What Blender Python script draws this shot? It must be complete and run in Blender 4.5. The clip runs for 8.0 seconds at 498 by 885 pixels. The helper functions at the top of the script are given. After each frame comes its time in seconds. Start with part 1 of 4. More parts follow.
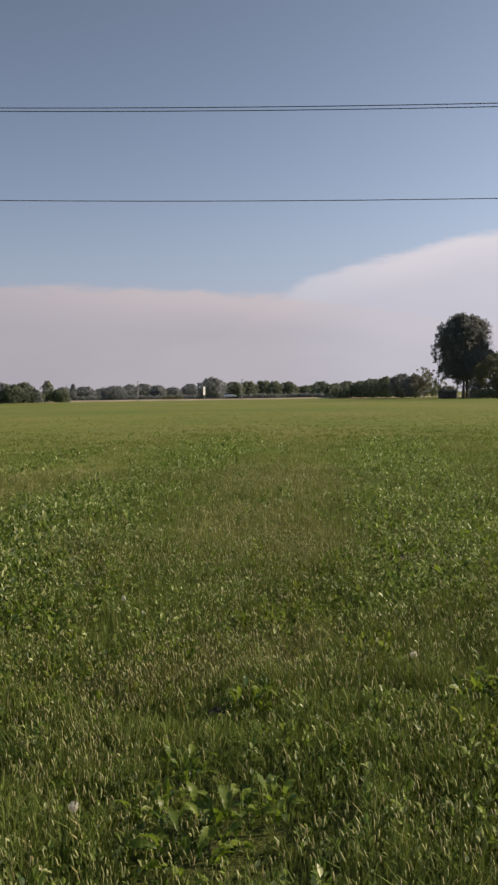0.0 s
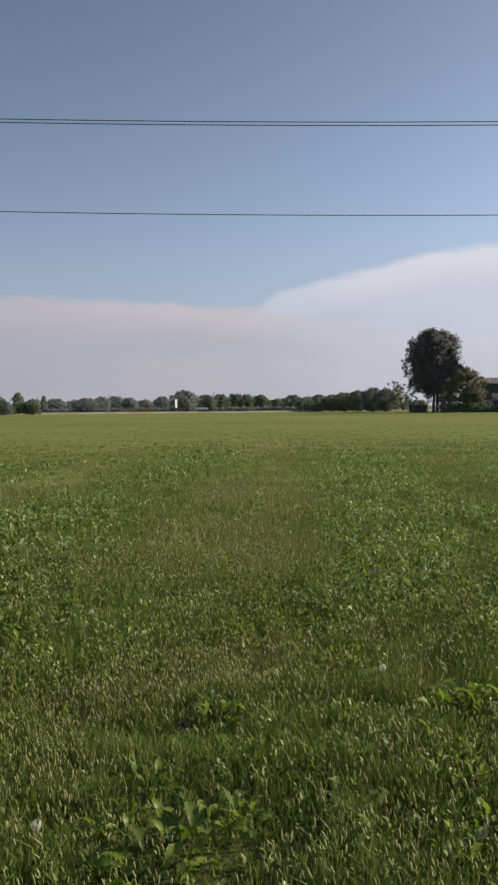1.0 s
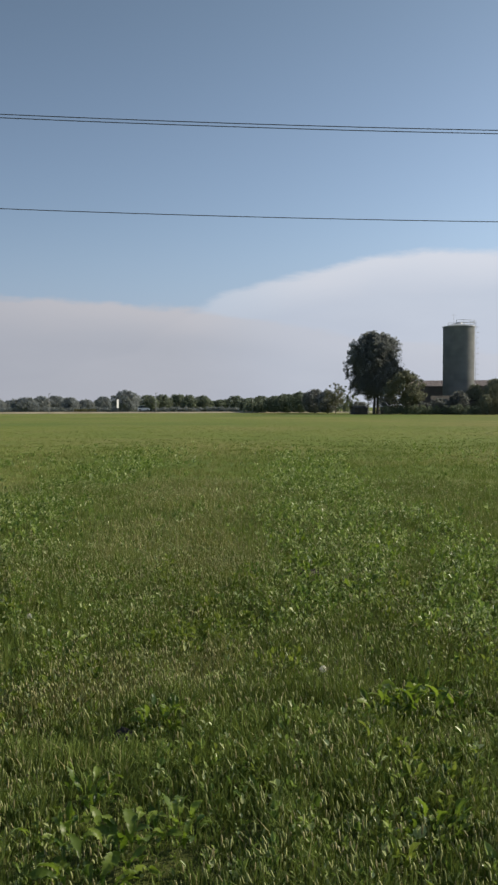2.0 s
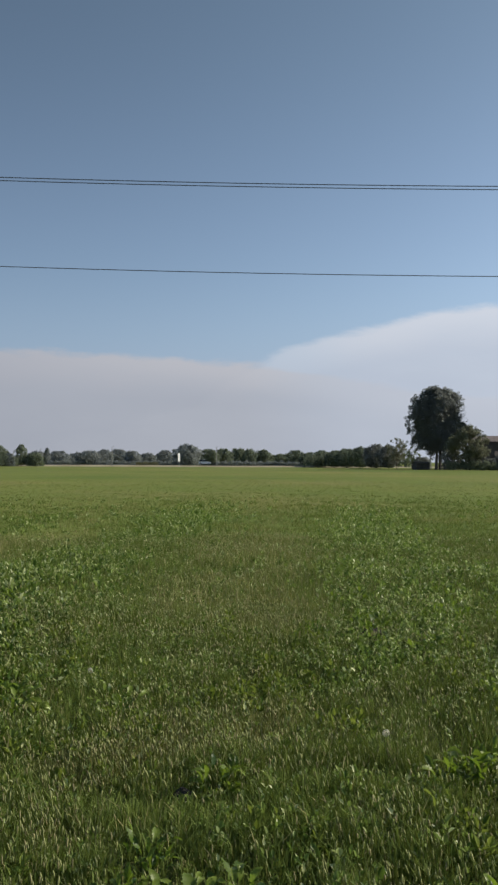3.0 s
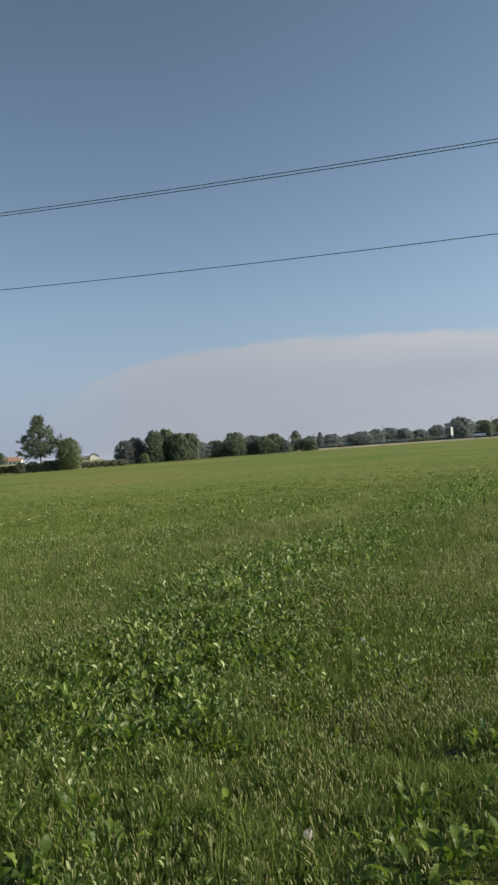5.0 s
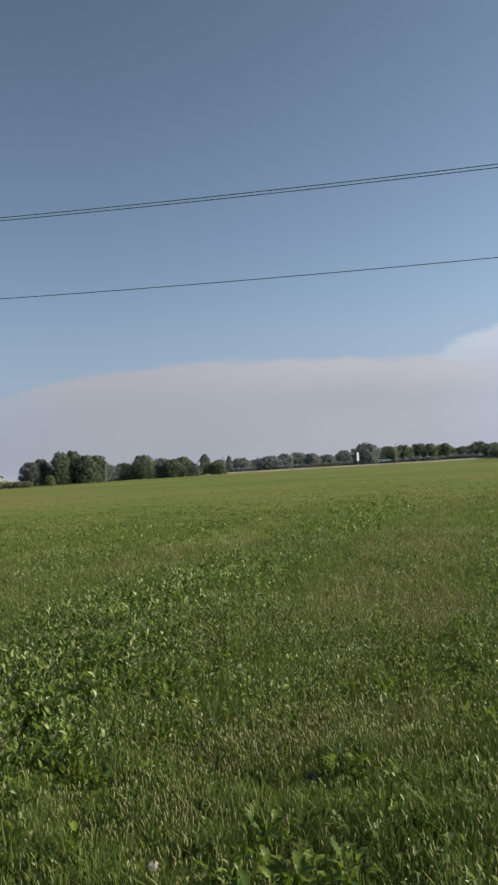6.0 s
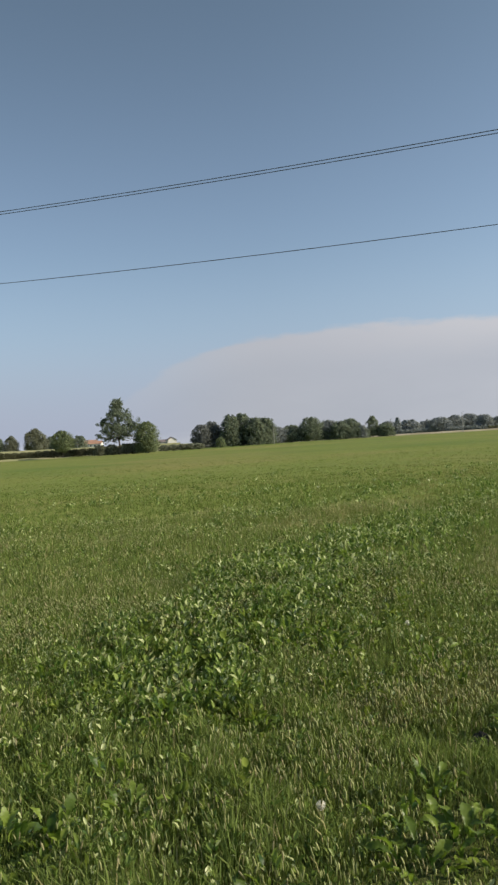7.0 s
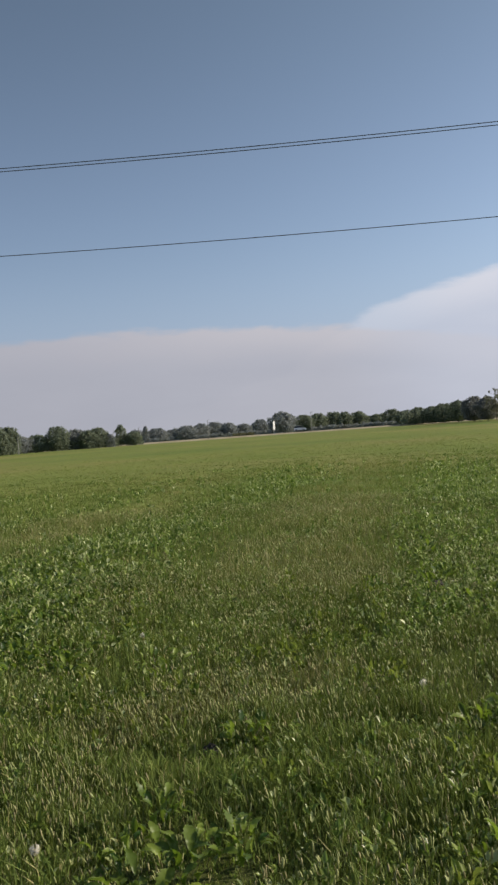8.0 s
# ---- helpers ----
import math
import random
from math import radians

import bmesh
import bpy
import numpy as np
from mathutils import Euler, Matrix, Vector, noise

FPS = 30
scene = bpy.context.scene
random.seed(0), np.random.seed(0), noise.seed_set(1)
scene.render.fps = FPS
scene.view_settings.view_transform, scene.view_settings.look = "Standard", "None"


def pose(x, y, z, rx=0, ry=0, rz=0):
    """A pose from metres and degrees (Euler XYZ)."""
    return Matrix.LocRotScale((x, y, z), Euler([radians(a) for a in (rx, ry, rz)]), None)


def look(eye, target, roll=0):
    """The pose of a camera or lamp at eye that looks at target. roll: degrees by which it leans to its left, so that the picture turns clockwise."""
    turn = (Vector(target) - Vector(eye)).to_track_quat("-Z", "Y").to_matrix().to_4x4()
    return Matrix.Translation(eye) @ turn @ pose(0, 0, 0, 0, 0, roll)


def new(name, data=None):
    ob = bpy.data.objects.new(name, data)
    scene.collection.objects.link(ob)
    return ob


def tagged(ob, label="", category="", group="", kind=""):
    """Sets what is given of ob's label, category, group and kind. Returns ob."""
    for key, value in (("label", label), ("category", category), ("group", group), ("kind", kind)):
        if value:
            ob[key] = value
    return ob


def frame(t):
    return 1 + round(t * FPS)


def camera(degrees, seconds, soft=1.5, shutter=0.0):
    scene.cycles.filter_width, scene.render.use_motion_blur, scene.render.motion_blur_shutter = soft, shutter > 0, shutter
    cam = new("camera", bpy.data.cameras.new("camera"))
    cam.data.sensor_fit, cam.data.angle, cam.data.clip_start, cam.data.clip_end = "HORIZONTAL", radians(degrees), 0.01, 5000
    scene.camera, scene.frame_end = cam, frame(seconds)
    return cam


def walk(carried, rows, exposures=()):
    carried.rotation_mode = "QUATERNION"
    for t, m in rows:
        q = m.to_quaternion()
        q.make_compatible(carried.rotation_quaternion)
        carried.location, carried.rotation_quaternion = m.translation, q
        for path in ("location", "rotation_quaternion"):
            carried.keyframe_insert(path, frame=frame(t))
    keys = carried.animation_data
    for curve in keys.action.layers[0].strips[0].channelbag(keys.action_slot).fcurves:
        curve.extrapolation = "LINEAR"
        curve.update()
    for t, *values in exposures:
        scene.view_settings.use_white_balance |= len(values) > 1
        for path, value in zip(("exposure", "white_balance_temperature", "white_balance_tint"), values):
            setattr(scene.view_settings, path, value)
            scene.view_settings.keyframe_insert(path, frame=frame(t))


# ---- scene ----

# ---- camera and its walk: seconds, x, y, z, pitch, roll, yaw in degrees ----
cam = camera(33.03, 8.0, soft=2.5)
PATH = [
    (0, 0.000, 0.000, 1.592, -3.30, -0.83, 0.00),
    (0.5, -0.002, 0.069, 1.560, -2.99, 0.40, -0.69),
    (1, 0.014, 0.015, 1.586, -2.43, -0.53, -1.93),
    (1.5, 0.015, 0.033, 1.577, -1.93, 0.33, -4.63),
    (1.6, 0.020, 0.027, 1.582, -2.50, 0.10, -4.98),
    (1.7, 0.024, 0.022, 1.588, -2.50, -0.12, -5.13),
    (2.25, 0.007, 0.048, 1.593, -2.29, 0.02, -6.30),
    (2.8, -0.009, 0.074, 1.597, -2.09, 0.15, -5.05),
    (3, 0.005, 0.020, 1.605, 1.30, 0.26, -1.76),
    (3.1, -0.009, -0.005, 1.585, -0.67, -0.62, 0.25),
    (3.2, -0.017, -0.032, 1.581, -0.57, -1.46, 2.39),
    (3.3, -0.020, -0.038, 1.580, -1.20, -2.11, 5.76),
    (3.4, -0.019, -0.024, 1.582, 0.32, -2.01, 7.51),
    (3.5, -0.008, 0.017, 1.589, -1.53, -0.48, 6.30),
    (3.7, 0.011, 0.060, 1.581, 0.08, -3.94, 8.79),
    (3.8, 0.008, 0.049, 1.581, 0.84, -3.32, 11.06),
    (4, -0.005, -0.015, 1.587, 0.62, -1.86, 19.36),
    (4.2, 0.028, -0.020, 1.580, 0.69, -3.70, 28.46),
    (4.3, 0.032, -0.055, 1.580, 3.33, -3.96, 30.14),
    (4.4, 0.032, -0.098, 1.582, 2.62, -3.64, 30.33),
    (4.5, 0.034, -0.130, 1.583, 0.58, -3.01, 28.85),
    (4.7, 0.099, -0.130, 1.575, 0.64, -4.79, 23.30),
    (4.98, 0.142, -0.143, 1.584, 0.53, -4.26, 17.20),
    (5.25, 0.232, -0.169, 1.603, 0.29, -3.14, 13.20),
    (5.53, 0.325, -0.197, 1.623, 0.05, -1.99, 11.00),
    (5.8, 0.365, -0.209, 1.631, -0.05, -1.49, 9.65),
    (6, 0.375, -0.136, 1.598, 1.68, -3.44, 10.40),
    (6.2, 0.351, -0.155, 1.583, 2.46, -2.83, 15.09),
    (6.3, 0.340, -0.163, 1.581, 2.01, -3.81, 17.34),
    (6.5, 0.329, -0.167, 1.576, 0.92, -2.13, 23.93),
    (6.6, 0.340, -0.148, 1.577, 0.19, -4.73, 25.70),
    (6.7, 0.359, -0.118, 1.579, 0.73, -6.61, 27.12),
    (6.8, 0.372, -0.108, 1.578, 0.20, -6.88, 27.12),
    (7, 0.381, -0.141, 1.551, -0.21, -3.52, 21.91),
    (7.1, 0.359, -0.147, 1.574, -1.01, -0.53, 22.85),
    (7.2, 0.357, -0.111, 1.578, -3.54, 0.31, 23.14),
    (7.3, 0.372, -0.046, 1.573, -7.81, -3.18, 21.20),
    (7.4, 0.396, 0.025, 1.546, -6.82, -6.99, 18.30),
    (7.5, 0.421, 0.005, 1.557, -2.59, -6.12, 14.39),
    (7.7, 0.432, 0.037, 1.573, -1.18, -2.74, 9.88),
    (8, 0.450, 0.088, 1.533, -0.75, -4.17, 4.89),
]


def held(x, y, z, pitch, roll, yaw):
    """A hand-held camera: yaw to the left, pitch upwards, roll to its left."""
    return Matrix.Translation((x, y, z)) @ pose(0, 0, 0, 0, 0, yaw) @ pose(0, 0, 0, 90 + pitch) @ pose(0, 0, 0, 0, 0, roll)


TINTS = [(0.0, -0.03, 7250, 19), (1.0, 0.0, 6900, 14), (1.5, 0.0, 6750, 10), (3.0, -0.08, 6500, 8), (3.5, -0.01, 6450, 5), (4.0, -0.03, 6250, 5), (4.5, 0.04, 6380, 3), (6.0, -0.04, 6550, 9), (6.5, 0.04, 6600, 7), (7.0, 0.17, 6700, 7), (7.2, 0.2, 6680, 8), (7.5, 0.2, 6650, 8), (8.0, 0.02, 6700, 12)]
walk(cam, [(t, held(x, y, z, p, r, a)) for t, x, y, z, p, r, a in PATH], TINTS)

# ---- sky, sun and exposure ----
SUN_AZ, SUN_EL = -80.0, 30.0          # degrees; azimuth counted to the left of the y axis

sun_data = bpy.data.lights.new("sun", "SUN")
sun_data.energy, sun_data.angle, sun_data.color = 4.6, radians(0.6), (1.0, 0.9, 0.74)
sun = new("sun", sun_data)
to_sun = Vector((-math.sin(radians(SUN_AZ)) * math.cos(radians(SUN_EL)),
                 math.cos(radians(SUN_AZ)) * math.cos(radians(SUN_EL)), math.sin(radians(SUN_EL))))
sun.matrix_world = look(to_sun * 300, (0, 0, 0))

world = bpy.data.worlds.new("sky")
scene.world = world
world.use_nodes = True


class Graph:
    """Short-hand for building a node tree."""

    def __init__(self, tree):
        self.tree = tree
        tree.nodes.clear()

    def add(self, kind, **props):
        n = self.tree.nodes.new(kind)
        for k, v in props.items():
            setattr(n, k, v)
        return n

    def link(self, a, b):
        self.tree.links.new(a, b)

    def put(self, socket, value):
        if isinstance(value, bpy.types.NodeSocket):
            self.link(value, socket)
        else:
            socket.default_value = value

    def math(self, op, a, b=0.0, c=0.0, clamp=False):
        n = self.add("ShaderNodeMath", operation=op, use_clamp=clamp)
        for s, v in zip(n.inputs, (a, b, c)):
            self.put(s, v)
        return n.outputs[0]

    def mix(self, fac, a, b, blend="MIX"):
        n = self.add("ShaderNodeMix", data_type="RGBA", blend_type=blend)
        self.put(n.inputs[0], fac)
        self.put(n.inputs[6], a if isinstance(a, bpy.types.NodeSocket) else (*a, 1))
        self.put(n.inputs[7], b if isinstance(b, bpy.types.NodeSocket) else (*b, 1))
        return n.outputs[2]

    def ramp(self, fac, stops, interpolation="LINEAR"):
        n = self.add("ShaderNodeValToRGB")
        n.color_ramp.interpolation = interpolation
        e = n.color_ramp.elements
        while len(e) < len(stops):
            e.new(0.5)
        for el, (p, c) in zip(e, stops):
            el.position = p
            el.color = (c, c, c, 1) if isinstance(c, (int, float)) else (*c, 1)
        self.put(n.inputs[0], fac)
        return n.outputs[0]

    def noise(self, vector, scale, detail=3.0, rough=0.55):
        n = self.add("ShaderNodeTexNoise")
        n.inputs["Scale"].default_value, n.inputs["Detail"].default_value = scale, detail
        n.inputs["Roughness"].default_value = rough
        if vector is not None:
            self.link(vector, n.inputs["Vector"])
        return n.outputs["Fac"]

    def smooth(self, value, lo, hi):
        n = self.add("ShaderNodeMapRange", interpolation_type="SMOOTHSTEP")
        for s, v in zip(n.inputs, (value, lo, hi, 0.0, 1.0)):
            self.put(s, v)
        return n.outputs[0]


g = Graph(world.node_tree)
sky = g.add("ShaderNodeTexSky", sky_type="NISHITA", sun_disc=False, sun_elevation=radians(SUN_EL), sun_rotation=radians(-SUN_AZ),
            altitude=100.0, air_density=1.0, dust_density=1.0, ozone_density=2.0)
where = g.add("ShaderNodeTexCoord").outputs["Generated"]
axes = g.add("ShaderNodeSeparateXYZ")
g.link(where, axes.inputs[0])
az = g.math("MULTIPLY", g.math("ARCTAN2", g.math("MULTIPLY", axes.outputs[0], -1.0), axes.outputs[1]), 180 / math.pi)
el = g.math("MULTIPLY", g.math("ARCSINE", axes.outputs[2]), 180 / math.pi)
turn = g.math("DIVIDE", g.math("ADD", az, 60.0), 120.0)
stretch = g.add("ShaderNodeMapping")
stretch.inputs["Scale"].default_value = (1.0, 1.0, 3.5)
g.link(where, stretch.inputs["Vector"])
wisps = g.noise(stretch.outputs[0], 9.0, 6.0, 0.6)
shade = g.noise(stretch.outputs[0], 5.0, 4.0, 0.5)
wave = g.math("MULTIPLY", g.math("SUBTRACT", wisps, 0.5), 1.9)


def edge(points):
    """The cloud's upper edge in degrees, from (azimuth, elevation) pairs."""
    return g.math("MULTIPLY", g.ramp(turn, [((a + 60) / 120, e / 20) for a, e in points], "B_SPLINE"), 20.0)


low_bank = edge([(-60, 2.6), (-24, 3.4), (-12, 4.8), (-3, 7.0), (7, 7.25), (16, 7.1), (22, 7.0), (26, 5.9), (29, 4.0), (33, 1.0)])
high_bank = edge([(-60, 9.5), (-24, 10.3), (-16, 10.2), (-11, 9.4), (-6, 8.4), (-2.2, 6.8), (2, 4.0), (12, 0.5)])
drop_low = g.math("SUBTRACT", g.math("ADD", low_bank, wave), el)
drop_high = g.math("SUBTRACT", g.math("ADD", high_bank, wave), el)
mask_low = g.math("MULTIPLY", g.smooth(drop_low, -0.15, 0.4), g.smooth(az, 35.0, 20.0))
mask_high = g.smooth(drop_high, -0.15, 0.5)
body_low = g.mix(shade, (3.62, 3.84, 4.5), (4.10, 4.26, 4.9))
body_high = g.mix(shade, (4.2, 4.65, 5.7), (4.9, 5.3, 6.25))
rim_low = g.mix(g.smooth(az, 3.0, 20.0), (4.75, 4.75, 5.25), (4.25, 4.35, 4.95))
cloud_low = g.mix(g.smooth(drop_low, 0.2, 3.0), rim_low, body_low)
cloud_high = g.mix(g.smooth(drop_high, 0.4, 3.0), (5.6, 5.85, 6.65), body_high)
tone = g.add("ShaderNodeHueSaturation")
tone.inputs["Saturation"].default_value, tone.inputs["Value"].default_value = 0.88, 1.04
g.link(g.mix(1.0, sky.outputs[0], (0.97, 1.0, 1.06), "MULTIPLY"), tone.inputs["Color"])
haze = g.math("MULTIPLY", g.smooth(el, 13.0, 0.0), 0.78)
clear = g.mix(haze, tone.outputs[0], (3.1, 3.85, 5.75))
clear = g.mix(g.math("MULTIPLY", g.smooth(el, 8.0, 0.0), 0.6), clear, (3.7, 3.95, 5.1))
cloud_grain = g.mix(wisps, (0.955, 0.955, 0.96), (1.045, 1.045, 1.04))
upper = g.mix(g.math("MULTIPLY", mask_high, g.math("ADD", 0.5, g.math("MULTIPLY", g.smooth(az, -2.0, -11.0), 0.42))), clear, g.mix(1.0, cloud_high, cloud_grain, "MULTIPLY"))
veil = g.math("SUBTRACT", 0.93, g.math("MULTIPLY", g.smooth(az, 0.0, -10.0), 0.55))
layers = g.mix(g.math("MULTIPLY", mask_low, veil), upper, g.mix(1.0, cloud_low, cloud_grain, "MULTIPLY"))
deep = g.mix(g.smooth(el, 9.0, 32.0), (1.0, 1.0, 1.0), (0.84, 0.86, 0.79))
sunward = g.ramp(g.math("DIVIDE", g.math("ADD", az, 60.0), 120.0), [(0.0, (1.32, 1.32, 1.30)), (0.33, (1.21, 1.21, 1.20)), (0.67, (1.0, 1.0, 1.0)), (1.0, (0.97, 0.97, 0.97))])
both = g.mix(1.0, g.mix(1.0, layers, deep, "MULTIPLY"), sunward, "MULTIPLY")
back = g.add("ShaderNodeBackground")
back.inputs["Strength"].default_value = 0.1
g.link(both, back.inputs["Color"])
g.link(back.outputs[0], g.add("ShaderNodeOutputWorld").inputs["Surface"])

# ---- materials ----


def start(name):
    m = bpy.data.materials.new(name)
    m.use_nodes = True
    gr = Graph(m.node_tree)
    out = gr.add("ShaderNodeOutputMaterial")
    b = gr.add("ShaderNodeBsdfPrincipled")
    gr.link(b.outputs[0], out.inputs["Surface"])
    return m, gr, b, out


def leaf_material(name, dark, light, dry=None, dry_share=0.0, through_share=0.35, rough=0.55, patch=0.4, warm=None, gloss=0.25, shine=(0.26, 0.32, 0.05),
                  single=False, warm_share=0.75):
    """Foliage: one tint a leaf, wide patches, and light that shines through."""
    m, gr, b, out = start(name)
    geo = gr.add("ShaderNodeNewGeometry")
    isle, place = geo.outputs["Random Per Island"], geo.outputs["Position"]
    if single:
        isle = gr.add("ShaderNodeObjectInfo").outputs["Random"]
    col = gr.mix(isle, dark, light)
    if dry:
        wide = gr.smooth(gr.noise(place, patch, 3.0), 0.35, 0.68)
        col = gr.mix(gr.math("MULTIPLY", wide, warm_share), col, warm or dry)
        # A share of leaves takes the dry tint: straw, tan heads, painted clover glints.
        few = gr.math("GREATER_THAN", gr.math("FRACT", gr.math("MULTIPLY", isle, 57.31)), 1.0 - dry_share)
        col = gr.mix(few, col, dry)
    else:
        wide = gr.noise(place, patch, 3.0)
        col = gr.mix(gr.math("MULTIPLY", wide, 0.5), col, dark)
    gr.link(col, b.inputs["Base Color"])
    b.inputs["Roughness"].default_value = rough
    b.inputs["Specular IOR Level"].default_value = gloss
    glow = gr.add("ShaderNodeBsdfTranslucent")
    gr.link(gr.mix(0.5, col, shine), glow.inputs["Color"])
    blend = gr.add("ShaderNodeMixShader")
    blend.inputs[0].default_value = through_share
    gr.link(b.outputs[0], blend.inputs[1])
    gr.link(glow.outputs[0], blend.inputs[2])
    gr.link(blend.outputs[0], out.inputs["Surface"])
    return m


def plain_material(name, dark, light, scale=3.0, rough=0.8, bump=0.3, metal=0.0, fine=8.0):
    """A worn surface: stains at one scale, grain at a finer one, and a little relief."""
    m, gr, b, out = start(name)
    co = gr.add("ShaderNodeTexCoord").outputs["Object"]
    stain = gr.smooth(gr.noise(co, scale, 4.0), 0.3, 0.7)
    grain = gr.noise(co, scale * fine, 5.0)
    col = gr.mix(stain, dark, light)
    col = gr.mix(gr.math("MULTIPLY", grain, 0.35), col, tuple(c * 0.6 for c in dark))
    gr.link(col, b.inputs["Base Color"])
    b.inputs["Roughness"].default_value, b.inputs["Metallic"].default_value = rough, metal
    bp = gr.add("ShaderNodeBump")
    bp.inputs["Strength"].default_value = bump
    bp.inputs["Distance"].default_value = 0.05
    gr.link(grain, bp.inputs["Height"])
    gr.link(bp.outputs[0], b.inputs["Normal"])
    return m


def meadow_material():
    m, gr, b, out = start("meadow_soil_and_sward")
    place = gr.add("ShaderNodeNewGeometry").outputs["Position"]
    wide = gr.smooth(gr.noise(place, 0.035, 3.0), 0.36, 0.66)
    mid = gr.smooth(gr.noise(place, 0.22, 4.0), 0.3, 0.7)
    fine = gr.noise(place, 6.0, 6.0, 0.7)
    long = gr.add("ShaderNodeMapping")
    long.inputs["Scale"].default_value = (0.018, 0.045, 1.0)
    gr.link(place, long.inputs["Vector"])
    shift = gr.add("ShaderNodeMapping")
    shift.inputs["Location"].default_value = (3.1, 7.4, 0.0)
    shift.inputs["Scale"].default_value = (0.022, 0.022, 1.0)
    gr.link(place, shift.inputs["Vector"])
    band = gr.smooth(gr.noise(long.outputs[0], 1.0, 2.0, 0.5), 0.36, 0.66)
    col = gr.mix(wide, (0.244, 0.296, 0.068), (0.190, 0.262, 0.053))
    col = gr.mix(gr.math("MULTIPLY", mid, 0.4), col, (0.310, 0.280, 0.090))
    tan = gr.smooth(gr.noise(place, 0.045, 3.0, 0.55), 0.45, 0.63)
    col = gr.mix(gr.math("MULTIPLY", tan, 0.7), col, (0.352, 0.304, 0.112))
    deep = gr.smooth(gr.noise(shift.outputs[0], 1.0, 3.0, 0.55), 0.5, 0.64)
    col = gr.mix(gr.math("MULTIPLY", deep, 0.7), col, (0.140, 0.228, 0.046))
    col = gr.mix(gr.math("MULTIPLY", band, 0.35), col, (0.175, 0.240, 0.055))
    col = gr.mix(gr.smooth(fine, 0.35, 0.75), gr.mix(0.5, col, (0.03, 0.04, 0.012)), col)
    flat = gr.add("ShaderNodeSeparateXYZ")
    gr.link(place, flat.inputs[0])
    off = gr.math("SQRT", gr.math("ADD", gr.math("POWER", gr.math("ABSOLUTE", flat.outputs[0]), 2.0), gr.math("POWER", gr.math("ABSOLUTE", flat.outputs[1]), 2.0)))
    # Thatch darkened near the origin, painting the shaded gaps between grass blades.
    shaded_thatch = gr.mix(fine, (0.036, 0.046, 0.014), (0.110, 0.126, 0.040))
    col = gr.mix(gr.smooth(off, 4.0, 20.0), shaded_thatch, col)
    gr.link(col, b.inputs["Base Color"])
    b.inputs["Roughness"].default_value = 0.95
    b.inputs["Specular IOR Level"].default_value = 0.1
    bp = gr.add("ShaderNodeBump")
    bp.inputs["Strength"].default_value, bp.inputs["Distance"].default_value = 0.6, 0.08
    gr.link(fine, bp.inputs["Height"])
    gr.link(bp.outputs[0], b.inputs["Normal"])
    return m


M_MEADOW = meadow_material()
M_GRASS = leaf_material("grass_blade", (0.061, 0.101, 0.019), (0.242, 0.306, 0.082), dry=(0.42, 0.38, 0.18), dry_share=0.06,
                        through_share=0.25, patch=0.55, rough=0.7, gloss=0.12, warm=(0.174, 0.226, 0.066), warm_share=0.65)
M_DRYGRASS = leaf_material("seeding_brownish_grass", (0.138, 0.158, 0.048), (0.335, 0.350, 0.132), dry=(0.46, 0.40, 0.22), dry_share=0.12,
                           through_share=0.3, patch=0.8, rough=0.7, gloss=0.12, warm=(0.24, 0.236, 0.080))
# Here dry is a pale tint on a fifth of leaves, painting glints.
M_WEED = leaf_material("clover_leaf_glints", (0.024, 0.066, 0.010), (0.335, 0.412, 0.100), dry=(0.59, 0.63, 0.31), dry_share=0.2, through_share=0.42, rough=0.3, patch=0.9,
                       warm=(0.090, 0.180, 0.024), gloss=0.32, shine=(0.23, 0.36, 0.06), warm_share=0.3)
M_BROAD = leaf_material("broad_meadow_leaf", (0.042, 0.092, 0.012), (0.320, 0.385, 0.070), through_share=0.45, rough=0.5, patch=1.5, gloss=0.2)
M_DOCK = leaf_material("dock_leaf", (0.022, 0.062, 0.010), (0.290, 0.370, 0.060), through_share=0.42, rough=0.42, patch=3.0, gloss=0.4, shine=(0.28, 0.42, 0.03), single=True)
M_SPIKE = leaf_material("grass_spike", (0.215, 0.255, 0.090), (0.490, 0.505, 0.230), dry=(0.385, 0.350, 0.185), dry_share=0.2, warm=(0.33, 0.35, 0.16), warm_share=0.35,
                        through_share=0.35, patch=0.8)
M_STALK = leaf_material("dry_stalk", (0.29, 0.265, 0.115), (0.44, 0.41, 0.21), through_share=0.2, patch=1.0)
# Tree foliage colours include painted distance haze, strongest in the dark and grey ones.
M_HAZEDARKTREE = leaf_material("hazed_dark_foliage", (0.228, 0.240, 0.232), (0.256, 0.268, 0.254), through_share=0.66, patch=0.12, rough=0.9, gloss=0.05, shine=(0.24, 0.258, 0.235))
M_TREE = leaf_material("tree_foliage", (0.168, 0.202, 0.142), (0.246, 0.284, 0.190), through_share=0.5, patch=0.1, rough=0.9, gloss=0.05, shine=(0.225, 0.25, 0.19))
M_OLIVETREE = leaf_material("olive_green_foliage", (0.188, 0.200, 0.142), (0.275, 0.284, 0.195), through_share=0.5, patch=0.12, rough=0.9, gloss=0.05, shine=(0.235, 0.235, 0.165))
M_HAZEGREYTREE = leaf_material("hazed_grey_foliage", (0.250, 0.272, 0.272), (0.330, 0.352, 0.340), through_share=0.5, patch=0.1, rough=0.9, gloss=0.05, shine=(0.255, 0.28, 0.258))
M_LIGHTTREE = leaf_material("light_green_foliage", (0.170, 0.205, 0.112), (0.252, 0.296, 0.155), through_share=0.5, patch=0.1, rough=0.9, gloss=0.05, shine=(0.25, 0.28, 0.15))
